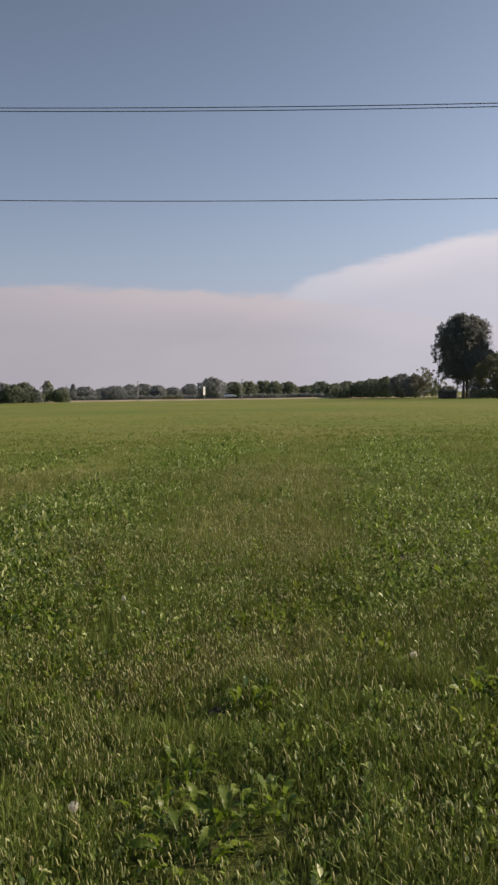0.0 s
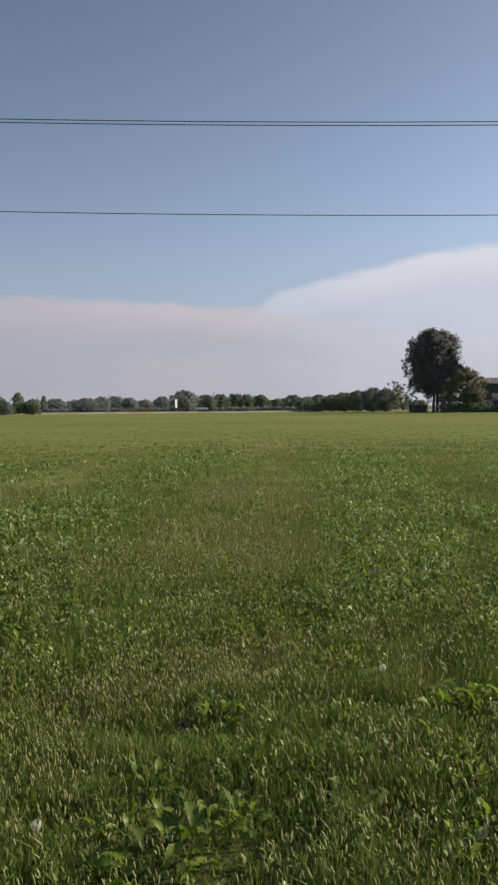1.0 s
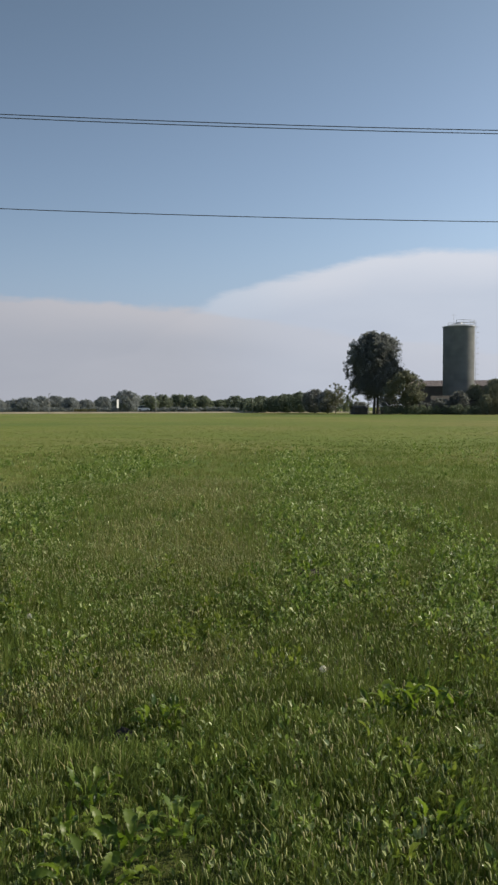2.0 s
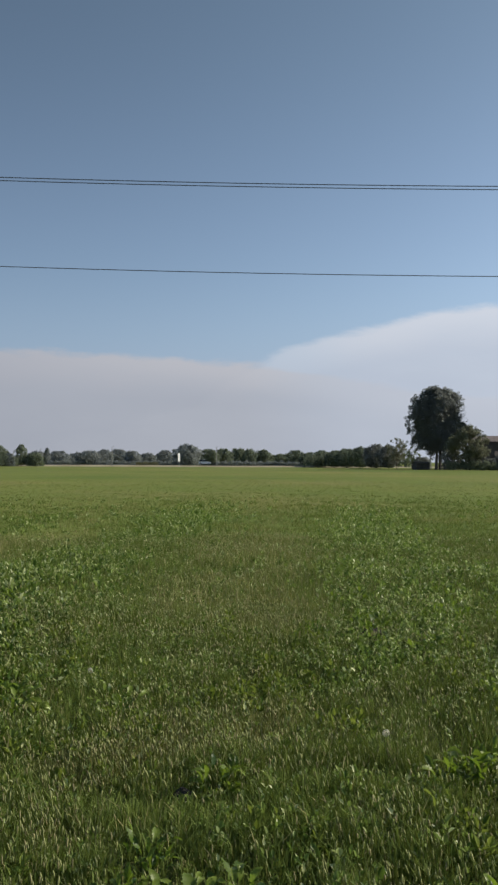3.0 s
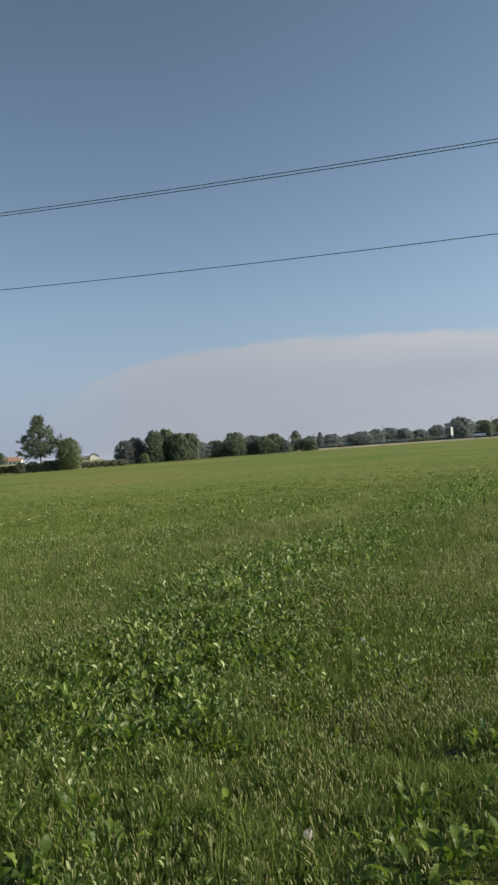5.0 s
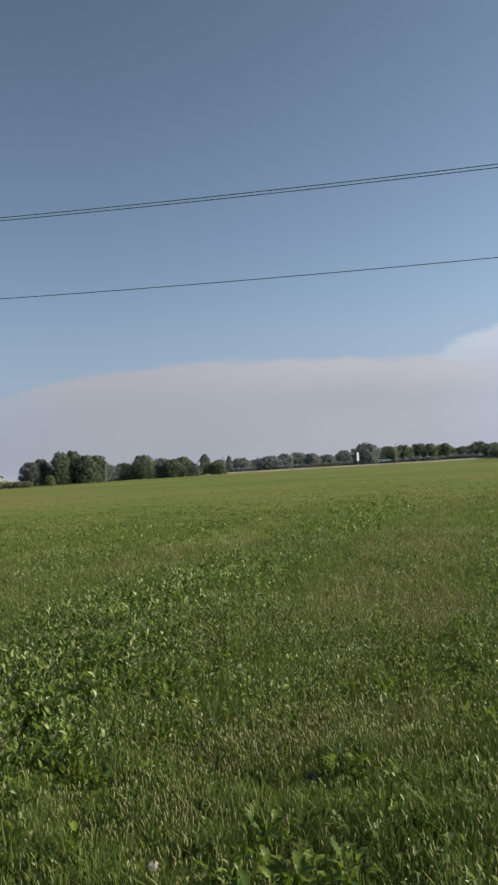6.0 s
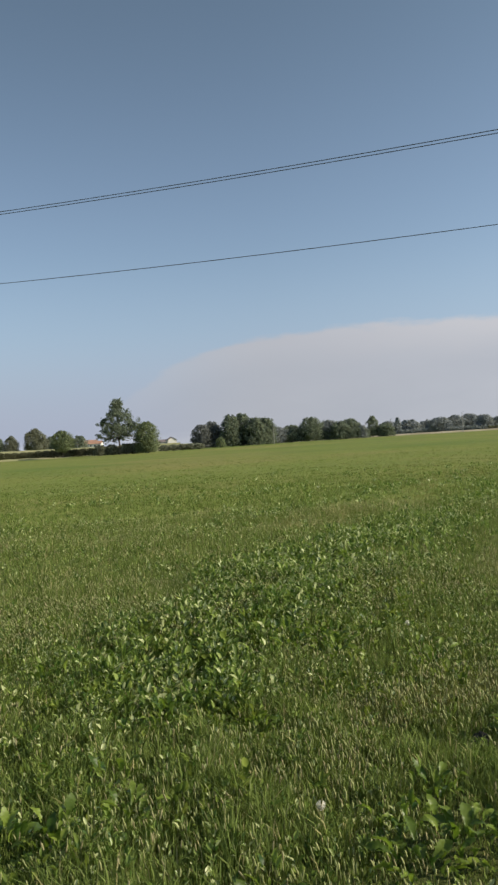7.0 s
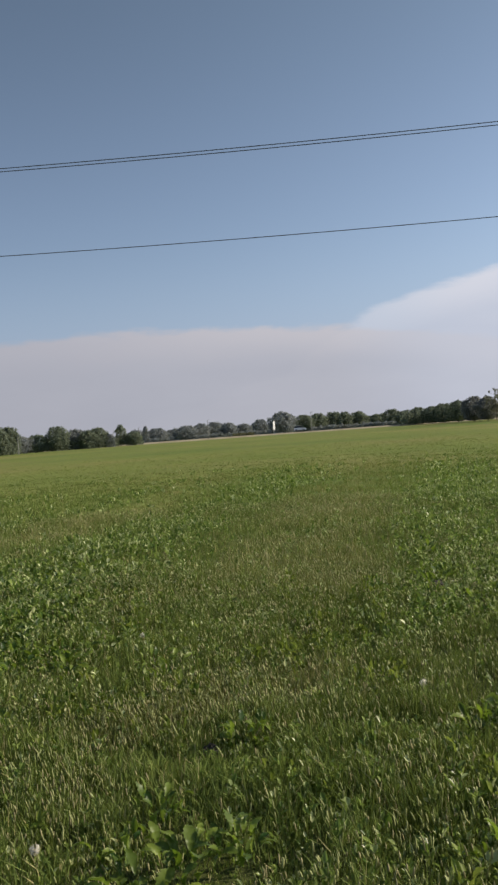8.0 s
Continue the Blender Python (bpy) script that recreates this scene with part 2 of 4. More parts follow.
M_HEDGE = leaf_material("brownish_hedge_foliage", (0.125, 0.130, 0.080), (0.185, 0.182, 0.105), through_share=0.4, patch=0.1, rough=0.9, gloss=0.05, shine=(0.2, 0.19, 0.1))
M_BANK = plain_material("pale_bank_grass", (0.26, 0.26, 0.12), (0.36, 0.34, 0.18), 0.1, 0.95)
M_BARK = plain_material("bark", (0.10, 0.08, 0.06), (0.20, 0.17, 0.14), 2.0, 0.9, 0.8)
M_TWIG = plain_material("bare_twig", (0.30, 0.25, 0.21), (0.42, 0.36, 0.30), 2.0, 0.9)
M_CONCRETE = plain_material("weathered_silo_concrete", (0.140, 0.150, 0.150), (0.210, 0.218, 0.212), 0.35, 0.85, 0.3)
M_GALV = plain_material("galvanised_steel", (0.42, 0.43, 0.44), (0.55, 0.56, 0.57), 2.0, 0.5, 0.05, 0.6)
M_ROOFMETAL = plain_material("pale_metal_roof", (0.45, 0.46, 0.47), (0.58, 0.58, 0.58), 0.8, 0.5, 0.05, 0.2)
M_TILE = plain_material("weathered_roof_tile", (0.165, 0.135, 0.130), (0.225, 0.188, 0.182), 0.8, 0.9, 0.4)
M_HOUSETILE = plain_material("orange_roof_tile", (0.36, 0.20, 0.14), (0.45, 0.27, 0.19), 0.8, 0.9, 0.4)
M_BARNWALL = plain_material("grey_brown_barn_wall", (0.14, 0.125, 0.115), (0.21, 0.19, 0.175), 0.5, 0.9)
M_WHITEWALL = plain_material("white_plaster", (0.68, 0.66, 0.62), (0.80, 0.78, 0.74), 0.5, 0.9)
M_PINKWALL = plain_material("orange_plaster", (0.50, 0.27, 0.17), (0.62, 0.36, 0.24), 0.5, 0.9)
M_DARKWOOD = plain_material("dark_shed_wood", (0.05, 0.045, 0.04), (0.10, 0.085, 0.07), 1.0, 0.9)
M_SHADOWGLASS = plain_material("window_glass", (0.03, 0.035, 0.04), (0.05, 0.055, 0.06), 1.0, 0.1, 0.0)
M_WHITE = plain_material("white_sign_paint", (0.76, 0.76, 0.76), (0.82, 0.82, 0.82), 1.0, 0.4, 0.0)
M_CARPAINT = plain_material("white_car_paint", (0.74, 0.75, 0.76), (0.80, 0.81, 0.82), 0.5, 0.3, 0.0)
M_RUBBER = plain_material("tyre_rubber", (0.02, 0.02, 0.02), (0.035, 0.035, 0.035), 5.0, 0.8)
M_ASPHALT = plain_material("asphalt", (0.045, 0.045, 0.047), (0.07, 0.07, 0.07), 0.5, 0.9)
M_VERGE = plain_material("dry_verge_grass", (0.30, 0.255, 0.16), (0.42, 0.36, 0.25), 0.15, 0.95)
M_MOUND = plain_material("dark_mound_surface", (0.032, 0.028, 0.020), (0.060, 0.051, 0.035), 20.0, 0.95, 0.8)
M_WIRE = plain_material("weathered_cable", (0.045, 0.045, 0.05), (0.07, 0.07, 0.075), 1.0, 0.6, 0.0)
M_POLE = plain_material("pole_concrete", (0.27, 0.265, 0.255), (0.38, 0.37, 0.355), 1.0, 0.85)
M_FLUFF = leaf_material("seed_fluff", (0.74, 0.71, 0.62), (0.86, 0.83, 0.74), through_share=0.5, rough=0.9, patch=40.0, gloss=0.05, shine=(0.84, 0.80, 0.70))

# ---- building helpers ----


def part(name, mesh, material, parent=None, label=""):
    """Links a bmesh or a mesh as one object, under a thing or a part where one is given."""
    if isinstance(mesh, bmesh.types.BMesh):
        data = bpy.data.meshes.new(name)
        mesh.to_mesh(data)
        mesh.free()
    else:
        data = mesh
    if material is not None and not data.materials:
        data.materials.append(material)
    ob = new(name, data)
    if parent is not None:
        ob.parent = parent
    return tagged(ob, label)


def thing(name, x, y, z=0.0, turn_z=0.0, label="", category="", group="", kind=""):
    ob = new(name)
    ob.empty_display_size = 0.2
    ob.matrix_world = pose(x, y, z, 0, 0, turn_z)
    return tagged(ob, label, category, group, kind)


def polar(a, d):
    """A spot a degrees to the left of the y axis, d metres out."""
    return -d * math.sin(radians(a)), d * math.cos(radians(a))


def box(bm, lo, hi, bevel=0.0):
    """An axis-parallel box from corner lo to corner hi."""
    c = [(a + b) / 2 for a, b in zip(lo, hi)]
    s = [abs(b - a) for a, b in zip(lo, hi)]
    made = bmesh.ops.create_cube(bm, size=1.0, matrix=Matrix.Translation(c) @ Matrix.Diagonal((*s, 1)))
    if bevel:
        edges = list({e for v in made["verts"] for e in v.link_edges})
        bmesh.ops.bevel(bm, geom=edges, offset=bevel, segments=2, affect="EDGES")


def rod(bm, a, b, r0, r1=None, sides=8):
    """A tapered round bar from a to b."""
    a, b = Vector(a), Vector(b)
    d = b - a
    m = Matrix.Translation((a + b) / 2) @ d.to_track_quat("Z", "Y").to_matrix().to_4x4()
    bmesh.ops.create_cone(bm, cap_ends=True, segments=sides, radius1=r0, radius2=r0 if r1 is None else r1, depth=d.length, matrix=m)


def array_mesh(name, verts, faces, material):
    """A mesh from numpy arrays: verts (n, 3), faces (m, k) with one k for all."""
    data = bpy.data.meshes.new(name)
    m, k = faces.shape
    data.vertices.add(len(verts))
    data.vertices.foreach_set("co", np.ascontiguousarray(verts, dtype=np.float32).ravel())
    data.loops.add(m * k)
    data.loops.foreach_set("vertex_index", np.ascontiguousarray(faces, dtype=np.int32).ravel())
    data.polygons.add(m)
    data.polygons.foreach_set("loop_start", np.arange(0, m * k, k, dtype=np.int32))
    data.update(calc_edges=True)
    data.materials.append(material)
    return data


# ---- ground, road ----


def relief(x, y):
    """The meadow's gentle unevenness, in metres."""
    return 0.03 * np.sin(x * 0.9 + 0.4 * y) * np.sin(y * 0.7 - 0.3 * x + 1.0) + 0.02 * np.sin(x * 2.3 + 1.1) * np.sin(y * 1.9 + 0.2)


def build_ground():
    near = np.concatenate([np.arange(-60, 60, 0.75)])
    far = np.array([60, 75, 100, 140, 200, 300, 450, 700, 1200, 2200, 4000.0])
    line = np.concatenate([-far[::-1], near[1:], far])
    gx, gy = np.meshgrid(line, line, indexing="ij")
    fade = np.clip((60 - np.maximum(abs(gx), abs(gy))) / 20, 0, 1)
    gz = relief(gx, gy) * fade
    n = len(line)
    i, j = np.meshgrid(np.arange(n - 1), np.arange(n - 1), indexing="ij")
    a = (i * n + j).ravel()
    faces = np.stack([a, a + n, a + n + 1, a + 1], 1)
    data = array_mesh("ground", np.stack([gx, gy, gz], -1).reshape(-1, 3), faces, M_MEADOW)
    ob = part("ground", data, None)
    tagged(ob, "flat green meadow of grass reaching the horizon", "ground", kind="structure")


build_ground()


def build_road():
    """A road on a low bank with a pale dry verge, straight across the far side of the meadow."""
    bm = bmesh.new()
    prof = [(-4.0, -0.02), (-0.8, 0.36), (0.0, 0.4), (6.6, 0.4), (7.2, 0.36), (9.8, -0.02)]
    rows = []
    for x in np.linspace(-330, 150, 61):
        off = 243 + 1.2 * math.sin(x * 0.01)
        rows.append([bm.verts.new((x, off + py, pz + (0.05 * math.sin(x * 0.7) if 0 < k < 5 else 0))) for k, (py, pz) in enumerate(prof)])
    for a, b in zip(rows, rows[1:]):
        for k in range(len(prof) - 1):
            bm.faces.new((a[k], b[k], b[k + 1], a[k + 1]))
    tagged(part("verge", bm, M_VERGE), "pale dry-grass verge bank along the country road", "verge", kind="structure")
    bm = bmesh.new()
    rows = []
    for x in np.linspace(-330, 150, 61):
        off = 243 + 1.2 * math.sin(x * 0.01)
        rows.append([bm.verts.new((x, off + py, 0.47)) for py in (0.3, 6.3)])
    for a, b in zip(rows, rows[1:]):
        bm.faces.new((a[0], b[0], b[1], a[1]))
    tagged(part("road", bm, M_ASPHALT), "narrow grey asphalt country road on a low bank", "road", kind="structure")


build_road()

# ---- trees ----


def spray(rng, centres, normals, size, loose=0.7):
    """Leaf sprays: three-cornered leaves at the centres, each facing roughly along its normal."""
    n = len(centres)
    nrm = normals + rng.normal(0, loose, (n, 3))
    nrm /= np.linalg.norm(nrm, axis=1, keepdims=True) + 1e-9
    side = np.cross(nrm, rng.normal(0, 1, (n, 3)))
    side /= np.linalg.norm(side, axis=1, keepdims=True) + 1e-9
    up = np.cross(nrm, side)
    s = size * rng.uniform(0.55, 1.4, (n, 1))
    w = s * rng.uniform(0.5, 0.9, (n, 1))
    bend = nrm * s * rng.uniform(-0.3, 0.1, (n, 1))
    v = np.stack([centres - up * s * 0.45 - side * w * 0.5, centres - up * s * 0.3 + side * w * 0.5, centres + up * s * 0.6 + bend], 1)
    return v.reshape(-1, 3)


def crown_mesh(rng, lobes, size, cover, material, body=None, spiky=1.0):
    """A crown of leafy shoots: every lobe (x, y, z, radius, height factor) sends out tapered sprays, outwards and upwards.
    body: shape, width, lowest and highest point of a dense crown, which gets a closed uneven coat of leaves between the lobes."""
    size = size * 0.9
    mid = np.array([0.0, 0.0, np.mean([q[2] for q in lobes])])
    cs, ns = [], []
    for x, y, z, r, k in lobes:
        heart = np.array([x, y, z])
        out = heart - mid
        out = out / (np.linalg.norm(out) + 0.3 * r)
        shoots = 10
        n = max(3, int(4 * math.pi * r * r * (0.4 + 0.6 * k) * cover * 1.25 / (size * size * 0.42) / shoots))
        for _ in range(shoots):
            d = rng.normal(0, 1, 3)
            d = 0.95 * d / np.linalg.norm(d) + 0.4 * out + np.array([0, 0, 0.25])
            d /= np.linalg.norm(d)
            a = np.cross(d, rng.normal(0, 1, 3))
            a /= np.linalg.norm(a)
            b = np.cross(d, a)
            length = r * rng.uniform(0.7, 1.08) * spiky
            t = rng.uniform(0, 1, (n, 1)) ** 0.85
            girth = 0.62 / spiky ** 0.7 * r * np.sqrt(np.clip(1 - t, 0.02, 1)) * (0.55 + 0.75 * t) * rng.uniform(0.5, 1.05, (n, 1))
            q = rng.uniform(0, 2 * math.pi, (n, 1))
            radial = a * np.cos(q) + b * np.sin(q)
            p = radial * girth + d * (t * 1.15 - 0.15) * length
            cs.append(heart + p * np.array([1, 1, k]))
            ns.append(radial + d * (0.2 + 0.5 * t))
    if body:
        shape, width, lo, hi = body
        n = int(math.pi * width * (hi - lo) * max(0.8, cover) * 1.5 / (size * size * 0.42))
        t, a = rng.uniform(0.0, 1.0, n), rng.uniform(0, 2 * math.pi, n)
        p = rng.uniform(0, 2 * math.pi, 6)
        bump = (0.87 + 0.09 * np.sin(3 * a + 5 * t + p[0]) + 0.08 * np.sin(6 * a - 9 * t + p[1]) * np.sin(8 * t + p[2])
                + 0.06 * np.sin(13 * a + 17 * t + p[3]) + 0.05 * np.sin(23 * a - 31 * t + p[4]))
        rad = width / 2 * np.array([envelope(shape, q) for q in t]) * bump * rng.uniform(0.72, 1.0, n)
        lift = 0.04 * (hi - lo) * np.sin(5 * a + p[5])
        cs.append(np.stack([rad * np.cos(a), rad * np.sin(a), lo + t * (hi - lo) * 0.93 + lift * t], 1))
        ns.append(np.stack([np.cos(a), np.sin(a), 1.4 * t - 0.3], 1))
    c, nn = np.concatenate(cs), np.concatenate(ns)
    keep = c[:, 2] > 0.15
    c, nn = c[keep], nn[keep]
    v = spray(rng, c, nn, size)
    return array_mesh("crown", v, np.arange(len(v)).reshape(-1, 3), material)


def envelope(shape, t):
    """Half-width of a crown, as a share of the widest, at the share t of its height."""
    if shape == "round":
        return max(0.08, 1 - abs(2 * t - 0.94) ** 2.8) ** 0.5
    if shape == "oval":
        return max(0.1, 1 - abs(2 * t - 0.78) ** 3.0 / (1.0 if t < 0.4 else 1.9)) ** 0.5
    if shape == "cone":
        return 0.18 + 0.82 * min(1.0, 1.45 * (1 - t)) if t > 0.15 else 0.8
    if shape == "tiers":
        return (0.8 if t < 0.1 else 1.04 - 0.98 * (t - 0.1)) * (0.87 + 0.13 * math.sin(t * 22.0))
    if shape == "column":
        return min(1.0, 0.72 + 1.2 * t) * min(1.0, 2.4 * (1 - t) + 0.3)
    return min(1.0, 2.2 * (1 - t) + 0.42)


def make_lobes(rng, width, lo, hi, count, shape="round", core=True, fine=1.0):
    """Lobes set round an envelope of that width between the heights lo and hi, with a few in its core."""
    lobes = []
    h = hi - lo
    size = min(width, h)
    count = int(count * max(1.0, width / size))
    for k in range(count):
        t = (k + rng.uniform(0.1, 0.9)) / count
        env = envelope(shape, t)
        r = size * rng.choice([0.11, 0.15, 0.19, 0.25]) * fine * rng.uniform(0.85, 1.15) * (0.7 + 0.3 * env)
        a = k * 2.39996 + rng.uniform(-0.5, 0.5)
        q = 1.0 if k % 4 else rng.uniform(0.0, 0.5)
        reach = max(0.0, width / 2 * env * rng.uniform(0.78, 1.16) - r * 0.75) * q
        z = lo + r * 0.7 + t * (h - 1.6 * r)
        lobes.append((reach * math.cos(a), reach * math.sin(a), z, r, rng.uniform(0.8, 1.05)))
    for k in range(max(2, count // 6) if core else 0):
        t = (k + 0.5) / max(2, count // 6)
        r = width / 2 * envelope(shape, t) * 0.58
        lobes.append((0.0, 0.0, lo + t * h * 0.8 + 0.06 * h, r * 1.15, min(0.9, 0.26 * h / (r * 1.15))))
    return lobes


def trunk_bm(rng, height, radius, fork, lobes, stems=1):
    """A tapered trunk with limbs that reach into the crown's lobes."""
    bm = bmesh.new()
    for s in range(stems):
        ox, oy = (rng.uniform(-1, 1) * radius * 4, rng.uniform(-1, 1) * radius * 3) if stems > 1 else (0, 0)
        p = Vector((ox, oy, -0.1))
        segs = 4
        for k in range(segs):
            q = Vector((ox * (1 + 0.3 * k / segs) + rng.normal(0, radius * 0.3), oy + rng.normal(0, radius * 0.3), fork * (k + 1) / segs))
            rod(bm, p, q, radius * (1.15 - 0.16 * k), radius * (1.15 - 0.16 * (k + 1)), 8)
            p = q
        top = Vector((p.x * 0.5, p.y * 0.5, height * 0.88))
        rod(bm, p, top, radius * 0.5, radius * 0.08, 6)
    for x, y, z, r, k in lobes[: 20]:
        base = Vector((0, 0, min(fork + rng.uniform(-0.15, 0.5) * max(0.3, height - fork) * 0.6, z)))
        tip = Vector((x, y, z))
        knee = base.lerp(tip, 0.5) + Vector((0, 0, -0.06 * height))
        rod(bm, base, knee, radius * 0.34, radius * 0.2, 6)
        rod(bm, knee, tip, radius * 0.2, radius * 0.06, 5)
    return bm


SEED = [100]


def tree(name, x, y, height, width, label, material=None, shape="round", base=None, count=16, size=0.5, cover=0.75, group="", stems=1,
         trunk=None, category="tree", core=True, fine=1.0, spiky=1.0):
    SEED[0] += 1
    rng = np.random.default_rng(SEED[0])
    base = height * 0.22 if base is None else base
    lobes = make_lobes(rng, width, base, height, count, shape, core, fine)
    ob = thing(name, x, y, 0, 0, label, category, group)
    part("trunk", trunk_bm(rng, height, trunk or 0.022 * height, max(base, 0.15 * height) + 0.1 * height, lobes, stems), M_BARK, ob)
    part("crown", crown_mesh(rng, lobes, size, cover * 0.6 if core else cover, material or M_TREE, (shape, width, base, height) if core and cover > 0.5 else None, spiky), None, ob)
    return ob


def bush(name, x, y, height, width, label, material=None, size=0.3, count=14, group="", shape="low"):
    SEED[0] += 1
    rng = np.random.default_rng(SEED[0])
    lobes = make_lobes(rng, width, 0.0, height, count, shape)
    ob = thing(name, x, y, 0, 0, label, "bush", group)
    bm = bmesh.new()
    for lx, ly, lz, r, k in lobes[:6]:
        rod(bm, (lx * 0.15, ly * 0.15, -0.1), (lx, ly, lz), 0.06, 0.02, 5)
    part("woody_base", bm, M_BARK, ob)
    part("crown", crown_mesh(rng, lobes, size, 0.5, material or M_TREE, (shape, width, 0.0, height)), None, ob)
    return ob


# far row behind the road: azimuth, width, height
FAR_ROW = [(12.4, 7, 5.0), (11.0, 7.5, 5.3), (10.0, 6, 4.4), (9.0, 8.5, 5.3), (8.0, 6.5, 5.9), (7.1, 7.5, 6.2), (6.1, 6.0, 5.4), (5.1, 6.5, 4.6),
           (3.95, 7.0, 5.9), (1.0, 7.5, 6.2), (0.0, 6.5, 6.5), (-1.05, 7.8, 6.7), (-1.8, 5.0, 6.3), (-2.7, 7.5, 6.0), (-3.9, 6.5, 4.6), (-4.95, 6.8, 5.9)]
for k, (a, w, h) in enumerate(FAR_ROW):
    mat = M_HAZEGREYTREE if a > 3.5 else M_TREE
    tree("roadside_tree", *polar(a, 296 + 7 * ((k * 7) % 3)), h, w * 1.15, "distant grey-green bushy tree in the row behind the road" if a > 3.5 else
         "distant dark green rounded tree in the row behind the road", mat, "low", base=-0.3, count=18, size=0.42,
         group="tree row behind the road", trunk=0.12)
tree("roadside_tree", *polar(2.45, 285), 7.4, 11.0, "broad pale green tree behind the white roadside sign", M_HAZEGREYTREE, "low", base=0.3, count=16, size=0.5,
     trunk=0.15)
tree("narrow_tree", *polar(11.75, 292), 6.2, 2.6, "slim pointed dark green tree by the road", M_HAZEGREYTREE, "column", base=0.3, count=9, size=0.4, trunk=0.1)

# the row between the road and the poplars
MID_ROW = [(20.0, 6.5, 5.4), (18.9, 7.0, 5.6), (17.55, 6.4, 7.8), (16.4, 6.6, 6.5), (15.6, 5.0, 6.0), (14.9, 5.4, 6.6), (14.1, 2.4, 4.2), (12.55, 4.6, 4.5)]
for k, (a, w, h) in enumerate(MID_ROW):
    tree("field_edge_tree", *polar(a, 232 + 4 * (k % 2)), h * 0.88, w * 1.2, "dark green bushy tree at the far edge of the meadow", M_TREE if k % 3 else M_HAZEGREYTREE,
         "low", base=-0.2, count=18, size=0.38, group="trees at the meadow's far edge", trunk=0.12)
tree("field_edge_tree", *polar(13.4, 236), 6.3, 3.5, "upright pointed dark green tree at the road's end", M_TREE, "column", base=0.4, count=11, size=0.42, trunk=0.12)

POPLARS = [(25.0, 4.8, 6.3), (24.3, 4.8, 6.9), (23.05, 4.6, 8.5), (22.25, 4.8, 8.7), (21.35, 4.8, 7.3), (20.65, 4.8, 7.2)]
for k, (a, w, h) in enumerate(POPLARS):
    tree("field_edge_tree", *polar(a, 214 + 3 * (k % 2)), h, w * 1.25, "dense dark green upright tree at the meadow's edge", M_HAZEDARKTREE if k < 2 else M_TREE,
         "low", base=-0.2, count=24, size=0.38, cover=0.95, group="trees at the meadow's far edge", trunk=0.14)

# orchard-like row leading to the farm: azimuth, distance, width, height
ORCHARD = [(-5.9, 252, 4.6, 4.6), (-6.7, 246, 5.6, 5.1), (-7.6, 238, 4.4, 5.0), (-8.4, 232, 5.4, 5.4), (-9.3, 226, 5.2, 5.8), (-10.35, 215, 5.0, 6.4), (-11.2, 209, 4.0, 6.0)]
for a, d, w, h in ORCHARD:
    tree("orchard_tree", *polar(a, d), h, w * 1.5, "round-crowned dark green tree in the row leading to the farm", M_HAZEDARKTREE if a < -10 else M_TREE, "round",
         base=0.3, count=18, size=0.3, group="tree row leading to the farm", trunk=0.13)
tree("sparse_tree", *polar(-11.75, 203), 7.6, 5.6, "thin light tree with a sparse open crown", M_OLIVETREE, "round", base=1.8, count=26, size=0.3, cover=0.42, trunk=0.1,
     core=False, fine=0.7, spiky=1.4)
tree("sparse_tree", *polar(-12.75, 199), 7.2, 4.6, "thin light tree with a sparse open crown", M_LIGHTTREE, "round", base=1.5, count=20, size=0.3, cover=0.32, trunk=0.1,
     core=False, fine=0.7, spiky=1.4)
tree("large_tree", *polar(-14.4, 195), 19.0, 12.4, "very tall dense dark green broad-crowned tree beside the farm", M_HAZEDARKTREE, "oval", base=4.4, count=110,
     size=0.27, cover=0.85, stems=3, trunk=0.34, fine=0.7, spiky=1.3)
tree("background_tree", *polar(-15.4, 195), 12.0, 7.0, "olive-green tree leaning out from behind the large one", M_OLIVETREE, "round", base=3.0, count=44, size=0.28,
     cover=0.8, trunk=0.2, core=False, fine=0.8, spiky=1.3)
tree("small_tree", *polar(-16.45, 182), 9.6, 7.8, "smaller olive-green round tree in front of the barn", M_OLIVETREE, "round", base=1.0, count=56, size=0.26,
     cover=0.75, stems=2, trunk=0.15, core=False, fine=0.8, spiky=1.4)
for a, d, h, w in ((-15.3, 186, 4.6, 5.0), (-17.3, 184, 3.0, 3.5), (-13.4, 200, 3.0, 5.0), (-20.9, 190, 6.8, 4.4), (-22.1, 180, 7.6, 5.0), (-21.6, 176, 4.2, 3.0), (-23.6, 178, 6.0, 5.0), (-18.7, 184, 3.6, 5.2), (-19.9, 185, 5.2, 4.6), (-18.0, 183, 2.6, 3.6)):
    bush("bush", *polar(a, d), h, w, "dark green overgrown bush along the farm wall", M_OLIVETREE if a < -20 else M_HAZEDARKTREE, group="bushes along the farm")

# the left side: trees, bushes and the tall crop behind the meadow
tree("spreading_tree", *polar(43.45, 181), 11.2, 10.8, "slim-trunked tree with an open spreading green crown", M_TREE, "round", base=2.6, count=44, size=0.26,
     cover=0.38, trunk=0.24, core=False, fine=0.8, spiky=1.6)
bush("bush", *polar(45.0, 180), 6.5, 9.0, "broad olive-green bush at the meadow's edge", M_OLIVETREE, 0.32, 18)
bush("bush", *polar(47.4, 182), 6.6, 9.0, "broad olive-green bush at the meadow's edge", M_OLIVETREE, 0.32, 18)
bush("bush", *polar(49.8, 182), 6.2, 9.0, "broad dark green bush at the meadow's edge", M_TREE, 0.32, 18)
tree("small_tree", *polar(41.6, 182), 7.4, 7.6, "light green rounded small tree with a thin trunk", M_LIGHTTREE, "round", base=1.2, count=22, size=0.3, trunk=0.09)
